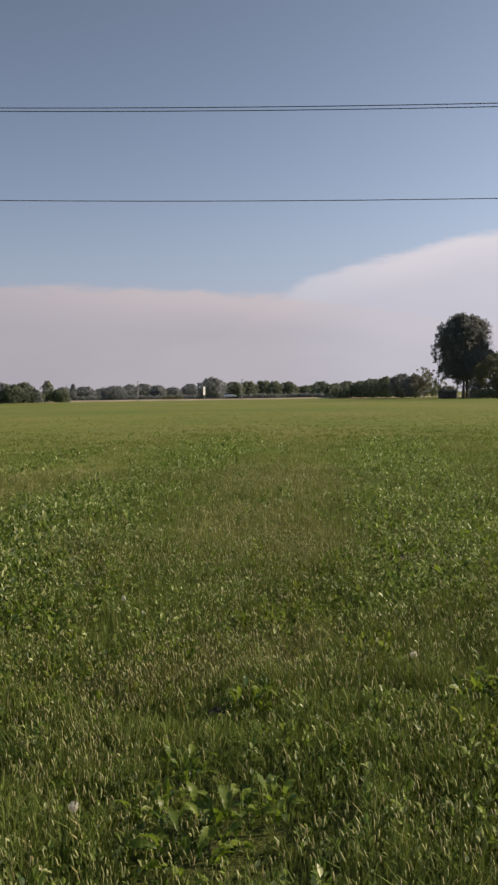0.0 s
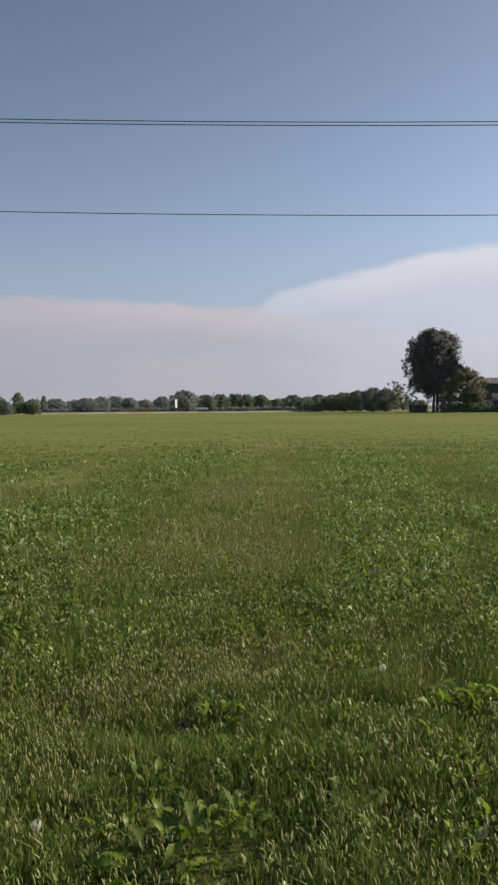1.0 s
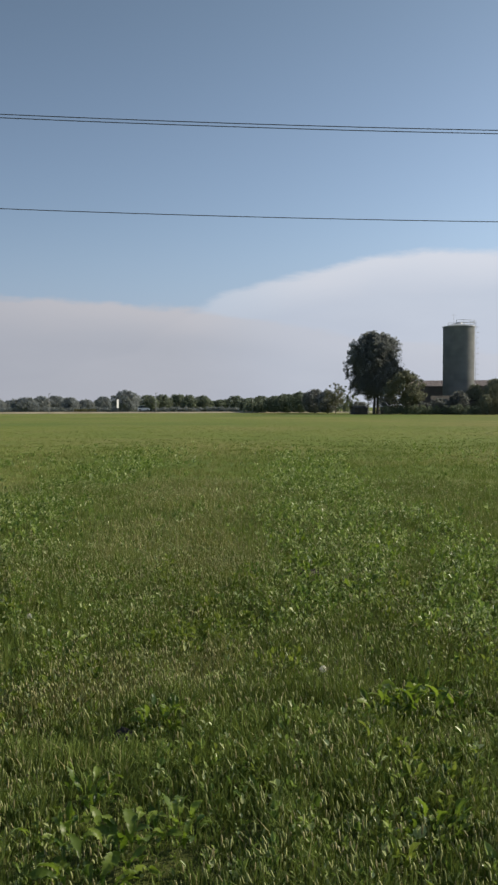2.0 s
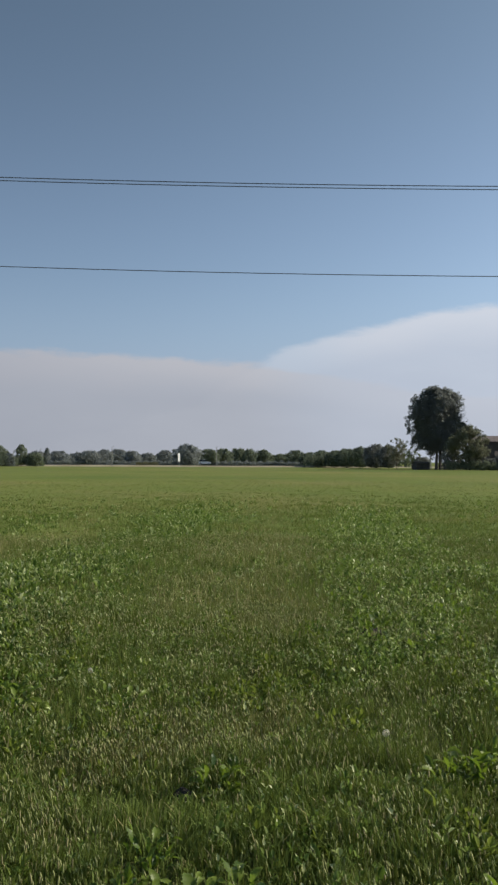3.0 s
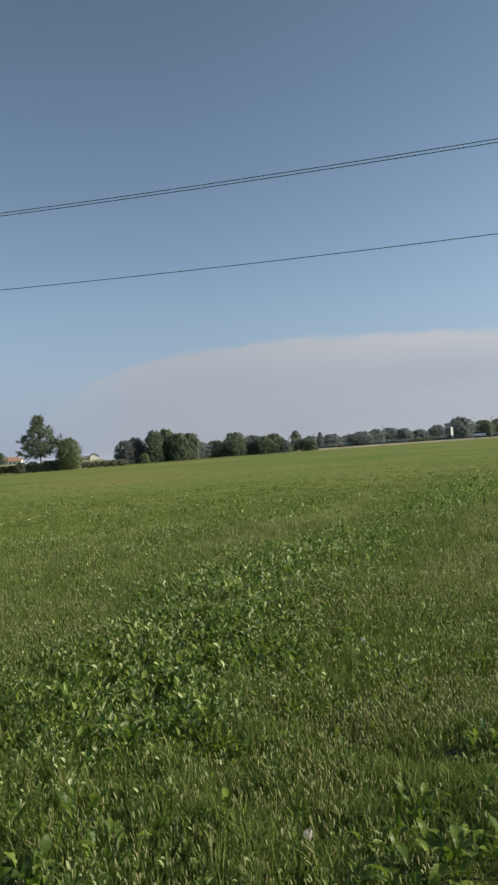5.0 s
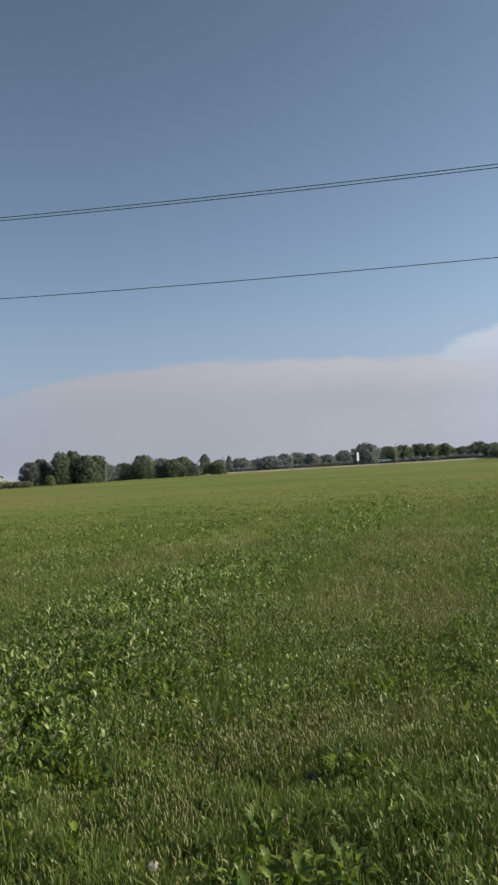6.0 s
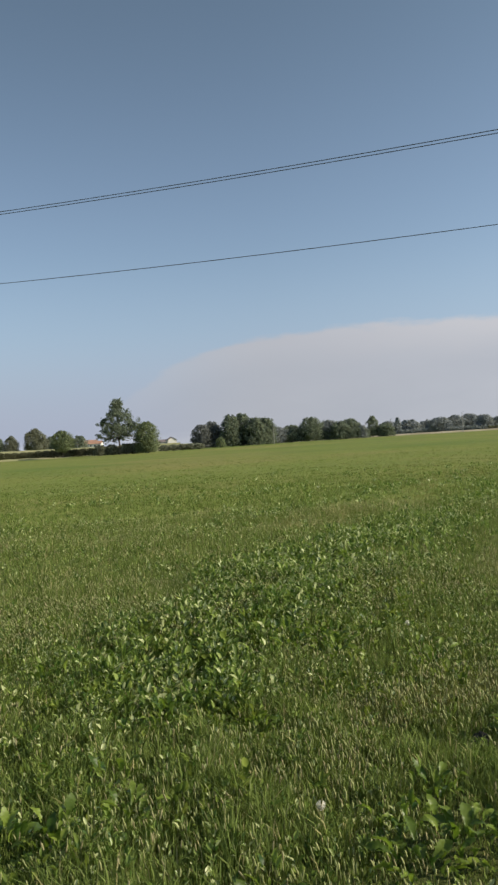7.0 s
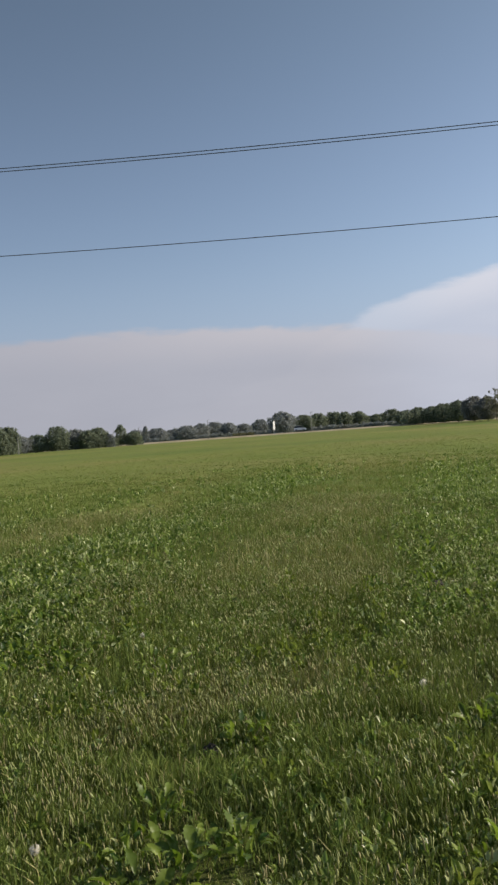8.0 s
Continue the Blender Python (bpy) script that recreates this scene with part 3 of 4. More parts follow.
bush("bush", *polar(40.7, 179), 7.0, 5.6, "brownish green tall bush at the meadow's edge", M_OLIVETREE, 0.3, 18)
bush("bush", *polar(39.6, 178), 6.8, 4.8, "dark green pointed bush at the meadow's edge", M_TREE, 0.3, 18, shape="oval")
for a, d, h, w, m in ((38.5, 262, 7.2, 4.4, M_TREE), (37.65, 262, 7.2, 5.2, M_OLIVETREE), (36.1, 262, 9.0, 8.2, M_OLIVETREE), (35.1, 266, 6.4, 5.0, M_TREE), (34.05, 264, 6.6, 6.0, M_TREE)):
    tree("background_tree", *polar(a, d), h, w, "round dark green tree behind the crop field", m, "round", base=0.2, count=20, size=0.32,
         cover=0.95, group="trees behind the crop", trunk=0.13)
tree("small_tree", *polar(34.35, 181), 6.0, 5.4, "small rounded green tree with a pale thin trunk", M_LIGHTTREE, "round", base=1.4, count=18, size=0.28, trunk=0.07)
bush("bush", *polar(33.2, 220), 5.4, 4.5, "rounded green bush behind the crop", M_TREE, 0.4, 10)
tree("tiered_tree", *polar(30.6, 184), 12.2, 12.0, "tall tiered green tree with a pale trunk and uneven crown", M_TREE, "tiers", base=2.9, count=70, size=0.26,
     cover=0.55, trunk=0.24, core=False, fine=0.6, spiky=1.6)
bush("bush", *polar(28.75, 178), 6.9, 6.0, "dense bright green rounded bush at the meadow's edge", M_LIGHTTREE, 0.34, 20, shape="oval")
bush("bush", *polar(23.75, 206), 2.6, 2.8, "low light green bush at the meadow's edge", M_LIGHTTREE, 0.3, 6)
for a in (31.9, 31.1, 30.2, 29.7):
    bush("bush", *polar(a, 180), 2.4, 3.2, "low brownish green bush along the crop's edge", M_OLIVETREE, 0.3, 6, group="low bushes along the crop")
for a in (27.6, 27.0, 26.4, 25.8, 25.3):
    bush("bush", *polar(a, 196), 1.5, 3.4, "low dark green hedge bush", M_OLIVETREE, 0.3, 6, group="low hedge bushes")
# lower growth that closes the far row between its trees
for k, ((a, _, h), (b, _, h2)) in enumerate(zip(FAR_ROW, FAR_ROW[1:])):
    if a - b < 2.0:
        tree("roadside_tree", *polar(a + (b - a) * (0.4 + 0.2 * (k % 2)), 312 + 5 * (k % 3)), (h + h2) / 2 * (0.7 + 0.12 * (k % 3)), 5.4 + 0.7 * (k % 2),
             "low grey-green tree filling the row behind the road", M_HAZEGREYTREE if a > 3.5 else M_TREE, "round" if k % 3 else "low", base=-0.3, count=12, size=0.46,
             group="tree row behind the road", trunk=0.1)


def bare_tree(x, y, height):
    """A leafless pale tree with a fan of fine twigs."""
    rng = np.random.default_rng(7)
    ob = thing("bare_tree", x, y, 0, 0, "pale leafless tree with a fan of fine twigs", "tree")
    bm = bmesh.new()
    rod(bm, (0, 0, -0.1), (0.1, 0, height * 0.35), 0.14, 0.1)
    part("trunk", bm, M_TWIG, ob)
    bm = bmesh.new()
    top = Vector((0.0, 0.0, height * 0.3))
    for k in range(80):
        a, out = rng.uniform(0, 2 * math.pi), math.sqrt(rng.uniform(0, 1)) * height * 0.36
        tip = Vector((math.cos(a) * out, math.sin(a) * out, height * (0.98 - 0.9 * (out / height) ** 1.2 * rng.uniform(0.6, 1.4))))
        mid = top.lerp(tip, 0.5) + Vector((math.cos(a), math.sin(a), 0)) * out * 0.15
        rod(bm, top, mid, 0.04, 0.025, 4)
        rod(bm, mid, tip, 0.025, 0.006, 4)
        for _ in range(22):
            p = mid.lerp(tip, rng.uniform(-0.3, 1.0))
            d = (p - top).normalized() + Vector(rng.normal(0, 0.4, 3)) + Vector((0, 0, 0.4))
            rod(bm, p, p + d.normalized() * rng.uniform(0.5, 1.3), 0.014, 0.004, 3)
    part("crown", bm, M_TWIG, ob, "leafless crown of fine pale twigs")
    return ob


bare_tree(*polar(39.85, 185), 11.0)
tree("slim_tree", *polar(40.55, 187), 10.8, 3.4, "slim yellowish tree with thin sparse foliage", M_OLIVETREE, "column", base=2.5, count=14, size=0.26, cover=0.3, trunk=0.09, core=False)


def hedge_strip(seed, a0, a1, dist, height, label, material, per_degree=1400, size=0.4, wavy=1.0):
    """A low unkempt strip of undergrowth, an uncountable mass of leaves."""
    rng = np.random.default_rng(seed)
    n = int((a1 - a0) * per_degree)
    a = np.radians(rng.uniform(a0, a1, n))
    d = dist + rng.uniform(-2, 2, n) + 1.2 * np.sin(a * 90)
    top = height * (1 + wavy * (0.16 * np.sin(a * 300 + seed) * np.sin(a * 170 + 1) + 0.14 * np.sin(a * 740 + seed) + 0.08 * np.sin(a * 1500)))
    c = np.stack([-d * np.sin(a), d * np.cos(a), rng.uniform(0.02, 1.0, n) ** 0.6 * top], 1)
    nn = np.tile([0.0, -1.0, 0.25], (n, 1)) + rng.normal(0, 0.3, (n, 3))
    v = spray(rng, c, nn, size)
    ob = part("hedge", array_mesh("hedge", v, np.arange(len(v)).reshape(-1, 3), material), None)
    tagged(ob, label, "hedge", kind="stuff")


hedge_strip(21, 28.2, 49.0, 192, 1.65, "long low dark green hedge along the meadow's far edge", M_HEDGE, 1700, 0.32, 0.3)
hedge_strip(22, -6.0, 13.0, 293, 1.5, "low undergrowth filling the gaps of the tree row behind the road", M_HAZEGREYTREE, 700, 0.5)
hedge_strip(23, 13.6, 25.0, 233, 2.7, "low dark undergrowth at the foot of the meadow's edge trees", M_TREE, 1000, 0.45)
hedge_strip(25, -9.0, 25.0, 410, 3.6, "far hazy belt of trees on the horizon", M_HAZEGREYTREE, 450, 0.8)
hedge_strip(27, -23.0, -15.0, 182, 1.7, "dark scrub along the foot of the farm buildings", M_TREE, 1100, 0.35)
hedge_strip(26, -12.9, -5.5, 240, 3.4, "low undergrowth behind the row leading to the farm", M_TREE, 900, 0.45)


def grass_bank(a0, a1, prof, rise, label):
    """A low pale grass bank along an arc; prof: distance and share of the height."""
    bm = bmesh.new()
    rows = []
    for k in range(61):
        a = a0 + (a1 - a0) * k / 60
        top = rise(a) + 0.05 * math.sin(a * 5)
        rows.append([bm.verts.new((*polar(a, d), z * top - 0.03)) for d, z in prof])
    for p, q in zip(rows, rows[1:]):
        for k in range(len(prof) - 1):
            bm.faces.new((p[k], p[k + 1], q[k + 1], q[k]))
    bmesh.ops.recalc_face_normals(bm, faces=bm.faces)
    tagged(part("grass_bank", bm, M_BANK), label, "bank", kind="structure")


grass_bank(26.5, 53.5, ((204, 0), (212, 0.95), (214, 1), (222, 1), (232, 0)), lambda a: 1.88 + 0.5 * min(1.0, max(0.0, (a - 28) / 14)),
           "low pale dry-grass bank behind the hedge")
grass_bank(34.0, 53.5, ((185.5, 0), (187.0, 1), (189.0, 1), (190.0, 0)), lambda a: 0.42 * min(1.0, (a - 33.5) / 3), "narrow pale grassy strip at the foot of the hedge")
hedge_strip(28, 4.4, 5.9, 256.0, 1.2, "low dark scrub at the roadside", M_HEDGE, 900, 0.3, 0.3)

# ---- farm: silo, barn, shed, houses ----


def build_silo(x, y, radius, wall_h):
    ob = thing("silo", x, y, 0, 0, "tall weathered grey concrete tower silo with a pale cap", "silo")
    bm = bmesh.new()
    rings = 60
    prof = []
    for k in range(rings + 1):
        z = wall_h * k / rings - (0.1 if k == 0 else 0)
        prof.append((radius + (0.035 if k % 4 == 0 else 0.0), z))
    loops = [[bm.verts.new((r * math.cos(t), r * math.sin(t), z)) for t in np.linspace(0, 2 * math.pi, 64, endpoint=False)] for r, z in prof]
    for a, b in zip(loops, loops[1:]):
        for k in range(64):
            f = bm.faces.new((a[k], a[(k + 1) % 64], b[(k + 1) % 64], b[k]))
            f.smooth = True
    part("wall", bm, M_CONCRETE, ob, "weathered banded grey-green concrete wall")
    bm = bmesh.new()
    lip = [(radius + 0.14, wall_h - 0.1), (radius + 0.16, wall_h + 0.05), (radius * 0.55, wall_h + 0.5), (0.8, wall_h + 0.78), (0.75, wall_h + 0.95), (0.02, wall_h + 1.0)]
    loops = [[bm.verts.new((r * math.cos(t), r * math.sin(t), z)) for t in np.linspace(0, 2 * math.pi, 48, endpoint=False)] for r, z in lip]
    for a, b in zip(loops, loops[1:]):
        for k in range(48):
            bm.faces.new((a[k], a[(k + 1) % 48], b[(k + 1) % 48], b[k]))
    bm.faces.new(loops[-1])
    part("roof", bm, M_ROOFMETAL, ob, "low pale metal cone roof")
    n = 18
    rail = None
    for z in (1.1, 0.55):
        bm = bmesh.new()
        for k in range(n):
            a0, a1 = [radians(-118 + 230 * q / n) for q in (k, k + 1)]
            rod(bm, ((radius + 0.05) * math.cos(a0), (radius + 0.05) * math.sin(a0), wall_h + z + 0.2),
                ((radius + 0.05) * math.cos(a1), (radius + 0.05) * math.sin(a1), wall_h + z + 0.2), 0.04, None, 5)
        rail = part("railing" if rail is None else "mid_rail", bm, M_GALV, rail or ob, "thin galvanised safety railing" if rail is None else "")
    for k in range(0, n + 1, 2):
        a0 = radians(-118 + 230 * k / n)
        bm = bmesh.new()
        rod(bm, ((radius + 0.05) * math.cos(a0), (radius + 0.05) * math.sin(a0), wall_h), ((radius + 0.05) * math.cos(a0), (radius + 0.05) * math.sin(a0), wall_h + 1.35), 0.045, None, 5)
        part("post", bm, M_GALV, rail)
    a = radians(-20)
    c, s = math.cos(a), math.sin(a)
    bm = bmesh.new()
    for w in (-0.25, 0.25):
        rod(bm, ((radius + 0.25) * c - w * s, (radius + 0.25) * s + w * c, 0.5), ((radius + 0.25) * c - w * s, (radius + 0.25) * s + w * c, wall_h + 1.2), 0.035, None, 5)
    for z in np.arange(0.7, wall_h + 1, 0.4):
        rod(bm, ((radius + 0.25) * c + 0.25 * s, (radius + 0.25) * s - 0.25 * c, z), ((radius + 0.25) * c - 0.25 * s, (radius + 0.25) * s + 0.25 * c, z), 0.02, None, 4)
    lad = part("ladder", bm, M_GALV, ob, "steel ladder with round safety hoops")
    for z in np.arange(3, wall_h, 1.2):
        bm = bmesh.new()
        pts = [((radius + 0.25 + 0.36 + 0.36 * math.cos(q)), 0.36 * math.sin(q)) for q in np.linspace(-2.6, 2.6, 9)]
        for (p0, q0), (p1, q1) in zip(pts, pts[1:]):
            rod(bm, (p0 * c - q0 * s, p0 * s + q0 * c, z), (p1 * c - q1 * s, p1 * s + q1 * c, z), 0.022, None, 4)
        part("hoop", bm, M_GALV, lad)
    bm = bmesh.new()
    rod(bm, (-1.2, 0, wall_h + 0.6), (-1.2, 0, wall_h + 3.0), 0.035, 0.02, 5)
    rod(bm, (-1.75, 0, wall_h + 2.7), (-0.65, 0, wall_h + 2.7), 0.02, None, 4)
    part("antenna", bm, M_GALV, ob)
    return ob


build_silo(*polar(-19.85, 200), 3.55, 19.95)


def gabled(name, x, y, turn_z, length, depth, eave, ridge, wall_mat, roof_mat, label, category, windows=0, over=0.35, win_h=1.2, door=False, ribs=True):
    """A house with a gable roof, its length along its own x axis: walls, two-sided roof, windows with frames, a door."""
    ob = thing(name, x, y, 0, turn_z, label, category)
    bm = bmesh.new()
    l, d = length / 2, depth / 2
    ring = [(-l, -d), (l, -d), (l, d), (-l, d)]
    lo = [bm.verts.new((px, py, -0.1)) for px, py in ring]
    hi = [bm.verts.new((px, py, eave)) for px, py in ring]
    g0, g1 = bm.verts.new((-l, 0, ridge - 0.1)), bm.verts.new((l, 0, ridge - 0.1))
    for k in range(4):
        bm.faces.new((lo[k], lo[(k + 1) % 4], hi[(k + 1) % 4], hi[k]))
    bm.faces.new((hi[1], hi[2], g1))
    bm.faces.new((hi[3], hi[0], g0))
    part("wall", bm, wall_mat, ob)
    bm = bmesh.new()
    fall = (ridge - eave) / d
    for s in (-1, 1):
        e0 = (d + over) * s
        ez = eave - fall * over
        a = [bm.verts.new(p) for p in ((-l - over, e0, ez), (l + over, e0, ez), (l + over, 0, ridge), (-l - over, 0, ridge))]
        b = [bm.verts.new((v.co.x, v.co.y, v.co.z + 0.18)) for v in a]
        bm.faces.new(a)
        bm.faces.new(b)
        for k in range(4):
            bm.faces.new((a[k], a[(k + 1) % 4], b[(k + 1) % 4], b[k]))
    for k in range(int(length / 0.9) if ribs else 0):
        px = -l + 0.45 + k * 0.9
        for s in (-1, 1):
            rod(bm, (px, (d + over) * s, eave - fall * over + 0.19), (px, 0, ridge + 0.19), 0.045, None, 4)
    bmesh.ops.recalc_face_normals(bm, faces=bm.faces)
    part("roof", bm, roof_mat, ob)
    for k in range(windows):
        px = -l + length * (k + 0.5) / windows
        bm = bmesh.new()
        box(bm, (px - 0.5, -d - 0.06, eave - 0.5 - win_h), (px + 0.5, -d + 0.02, eave - 0.5))
        w = part("window", bm, M_WHITE, ob)
        bm = bmesh.new()
        box(bm, (px - 0.42, -d - 0.08, eave - 0.42 - win_h + 0.0), (px + 0.42, -d - 0.062, eave - 0.58))
        part("pane", bm, M_SHADOWGLASS, w)
    if door:
        bm = bmesh.new()
        box(bm, (-l + 0.7, -d - 0.07, 0), (-l + 1.7, -d + 0.02, 2.1))
        part("door", bm, M_DARKWOOD, ob)
    return ob


bx, by = polar(-21.0, 213)
gabled("barn", bx, by, -14, 34, 11, 6.5, 7.9, M_BARNWALL, M_TILE, "long low brown barn with a reddish tiled roof behind the silo", "barn")
bx, by = polar(-19.6, 191)
gabled("farm_annex", bx, by, -18, 9.5, 5, 2.9, 3.9, M_BARNWALL, M_DARKWOOD, "low dark farm annex in front of the silo", "outbuilding", ribs=False)
bx, by = polar(-25.2, 196)
gabled("farmhouse", bx, by, -20, 12, 9, 9.3, 11.6, M_BARNWALL, M_TILE, "two-storey brown farmhouse with a tiled roof", "house", windows=4, over=0.8, door=True)
bx, by = polar(-13.35, 187)
gabled("shed", bx, by, 8, 3.0, 2.2, 1.3, 1.6, M_DARKWOOD, M_DARKWOOD, "small dark wooden field shed under the large tree", "shed", over=0.15)
bx, by = polar(32.75, 500)
gabled("house", bx, by, 26, 11, 8, 4.8, 6.7, M_WHITEWALL, M_HOUSETILE, "distant white house with an orange tiled roof", "house", windows=4, door=True)
bx, by = polar(32.2, 480)
gabled("house", bx, by, 20, 7, 6, 4.4, 5.8, M_WHITEWALL, M_HOUSETILE, "distant small white house with an orange roof", "house", windows=3, door=True)
bx, by = polar(27.15, 420)
gabled("house", bx, by, -53, 6, 4.4, 3.7, 5.0, M_WHITEWALL, M_TILE, "distant white house with its gable end showing", "house", windows=3, door=True)
bx, by = polar(27.75, 430)
gabled("house", bx, by, 30, 5.0, 6, 2.9, 4.0, M_WHITEWALL, M_TILE, "distant low white house with a dull brown roof", "house", windows=2, door=True)
bx, by = polar(42.3, 420)
gabled("house", bx, by, 40, 9, 8, 3.2, 4.8, M_PINKWALL, M_TILE, "distant pinkish house half hidden behind trees", "house", windows=3, door=True)
bx, by = polar(47.2, 230)
gabled("house", bx, by, 46, 12, 9, 5.8, 7.6, M_BARNWALL, M_TILE, "brown-roofed house standing behind bushes", "house", windows=3, door=True)

# ---- roadside: poles, sign, car ----


def road_pole(x, y, height):
    ob = thing("utility_pole", x, y, 0, 0, "thin grey utility pole by the road", "pole", "utility poles along the road")
    bm = bmesh.new()
    rod(bm, (0, 0, -0.2), (0, 0, height), 0.1, 0.07, 8)
    part("shaft", bm, M_POLE, ob)
    bm = bmesh.new()
    rod(bm, (0, 0, height - 0.15), (0.5, 0, height + 0.1), 0.05, None, 6)
    part("bracket", bm, M_GALV, ob)


for a, d, h in ((7.5, 241, 5.6), (0.45, 241, 5.8), (20.1, 212, 4.6), (13.9, 238, 4.2), (12.2, 241, 4.8), (-6.1, 240, 4.4)):
    road_pole(*polar(a, d), h)


def roadside_sign(x, y):
    ob = thing("roadside_sign", x, y, 0, 48, "tall narrow white roadside sign panel on a thin post", "sign")
    bm = bmesh.new()
    rod(bm, (0, 0, -0.2), (0, 0, 1.6), 0.06, None, 8)
    part("post", bm, M_GALV, ob)
    bm = bmesh.new()
    box(bm, (-0.42, -0.05, 1.5), (0.42, 0.05, 3.9), 0.03)
    part("panel", bm, M_WHITE, ob, "plain bright white panel")


roadside_sign(*polar(3.0, 239))


def car(x, y, z):
    """A small silver-white hatchback, nose towards its own +x."""
    ob = thing("car", x, y, z, 0, "small white hatchback car on the country road", "car")
    bm = bmesh.new()
    side = [(-1.95, 0.35), (-1.98, 0.85), (-1.9, 1.0), (1.0, 0.98), (1.75, 0.86), (1.98, 0.65), (1.95, 0.35)]
    lft = [bm.verts.new((px, -0.84, pz)) for px, pz in side]
    rgt = [bm.verts.new((px, 0.84, pz)) for px, pz in side]
    bm.faces.new(lft[::-1])
    bm.faces.new(rgt)
    for k in range(len(side)):
        bm.faces.new((lft[k], lft[(k + 1) % len(side)], rgt[(k + 1) % len(side)], rgt[k]))
    bmesh.ops.bevel(bm, geom=list(bm.edges), offset=0.06, segments=2, affect="EDGES")
    part("body", bm, M_CARPAINT, ob)
    bm = bmesh.new()
    lo = [(-1.85, -0.78), (0.95, -0.78), (0.95, 0.78), (-1.85, 0.78)]
    hi = [(-1.55, -0.62), (0.2, -0.62), (0.2, 0.62), (-1.55, 0.62)]
    a = [bm.verts.new((px, py, 0.97)) for px, py in lo]
    b = [bm.verts.new((px, py, 1.42)) for px, py in hi]
    for k in range(4):
        bm.faces.new((a[k], a[(k + 1) % 4], b[(k + 1) % 4], b[k]))
    bm.faces.new(b)
    part("windows", bm, M_SHADOWGLASS, ob, "dark tinted windows")
    bm = bmesh.new()
    box(bm, (-1.6, -0.64, 1.40), (0.25, 0.64, 1.48), 0.03)
    part("roof", bm, M_CARPAINT, ob)
    for px in (-1.25, 1.25):
        for py in (-0.8, 0.8):
            bm = bmesh.new()
            rod(bm, (px, py - 0.1, 0.31), (px, py + 0.1, 0.31), 0.31, None, 20)
            w = part("wheel", bm, M_RUBBER, ob)
            bm = bmesh.new()
            rod(bm, (px, py - 0.115, 0.31), (px, py + 0.115, 0.31), 0.19, None, 16)
            part("rim", bm, M_GALV, w)
    for py in (-0.6, 0.6):
        bm = bmesh.new()
        box(bm, (1.86, py - 0.16, 0.66), (1.97, py + 0.16, 0.8), 0.03)
        part("headlight", bm, M_WHITE, ob)
    ob.matrix_world = ob.matrix_world @ Matrix.Diagonal((0.9, 1.0, 1.1, 1))
    return ob


car(*polar(1.25, 245.5), 0.47)

# ---- overhead line ----


def wire_point(x, top):
    """A spot on the overhead line: nearly parallel to the x axis, hanging between two poles."""
    return Vector((x, 30.28 - 0.0496 * x, top + 0.0007 * (x - 15.2) ** 2))


def cable(top, radius, label):
    cu = bpy.data.curves.new("power_cable", "CURVE")
    cu.dimensions, cu.bevel_depth, cu.bevel_resolution = "3D", radius, 1
    sp = cu.splines.new("POLY")
    xs = np.linspace(-50, 46, 97)
    sp.points.add(len(xs) - 1)
    for p, x in zip(sp.points, xs):
        p.co = (*wire_point(x, top), 1)
    tmp = bpy.data.objects.new("tmp", cu)
    scene.collection.objects.link(tmp)
    data = bpy.data.meshes.new_from_object(tmp.evaluated_get(bpy.context.evaluated_depsgraph_get()))
    bpy.data.objects.remove(tmp)
    data.materials.clear()
    ob = part("power_cable", data, M_WIRE)
    tagged(ob, label, "cable", "overhead cables")


WIRES = (11.545, 11.425, 8.28)
cable(WIRES[0], 0.0155, "thin dark overhead cable, upper one of a close pair")
cable(WIRES[1], 0.0155, "thin dark overhead cable, lower one of a close pair")
cable(WIRES[2], 0.0145, "single thin dark overhead cable hanging lower")


def line_pole(x):
    p = wire_point(x, WIRES[0])
    ob = thing("line_pole", p.x, p.y + 0.16, 0, 0, "tall round concrete pole carrying the overhead cables", "pole", "overhead line poles")
    bm = bmesh.new()
    rod(bm, (0, 0, -0.3), (0, 0, p.z + 0.4), 0.17, 0.11, 16)
    part("shaft", bm, M_POLE, ob)
    for top in WIRES:
        bm = bmesh.new()
        z = wire_point(x, top).z
        rod(bm, (0, 0, z), (0, -0.17, z), 0.035, 0.03, 8)
        part("insulator", bm, M_GALV, ob)


line_pole(-50)
line_pole(46)

# ---- sward ----


def ground_z(x, y):
    fade = np.clip((60 - np.maximum(abs(x), abs(y))) / 20, 0, 1)
    return relief(x, y) * fade


# stretches where broad-leaved weeds take over: x, y, half-width along each run
LEAFY_RUNS = [
    [(-2.0, 4.3, 0.55), (-2.35, 6.0, 1.0), (-2.7, 8.5, 1.35), (-2.6, 11.0, 1.2), (-1.95, 14.5, 0.7), (-1.4, 18.5, 0.8), (-0.9, 24.0, 1.0), (0.0, 31.5, 1.0)],
    [(1.45, 6.6, 0.4), (1.75, 9.0, 0.7), (2.4, 12.0, 1.05), (2.8, 15.4, 1.2), (3.8, 21.0, 1.1), (5.0, 27.5, 1.0)],
    [(2.1, 5.4, 0.35), (2.7, 6.6, 0.5), (3.5, 8.8, 0.5), (3.7, 11.4, 0.5)],
    [(-11.2, 9.6, 0.7), (-10.3, 12.6, 0.7), (-8.6, 14.6, 0.6)],
    [(-11.6, 19.2, 0.45), (-9.2, 20.4, 0.5), (-7.6, 23.4, 0.45)],
    [(-5.6, 15.0, 0.3), (-4.6, 18.5, 0.4), (-4.4, 23.0, 0.45)],
]
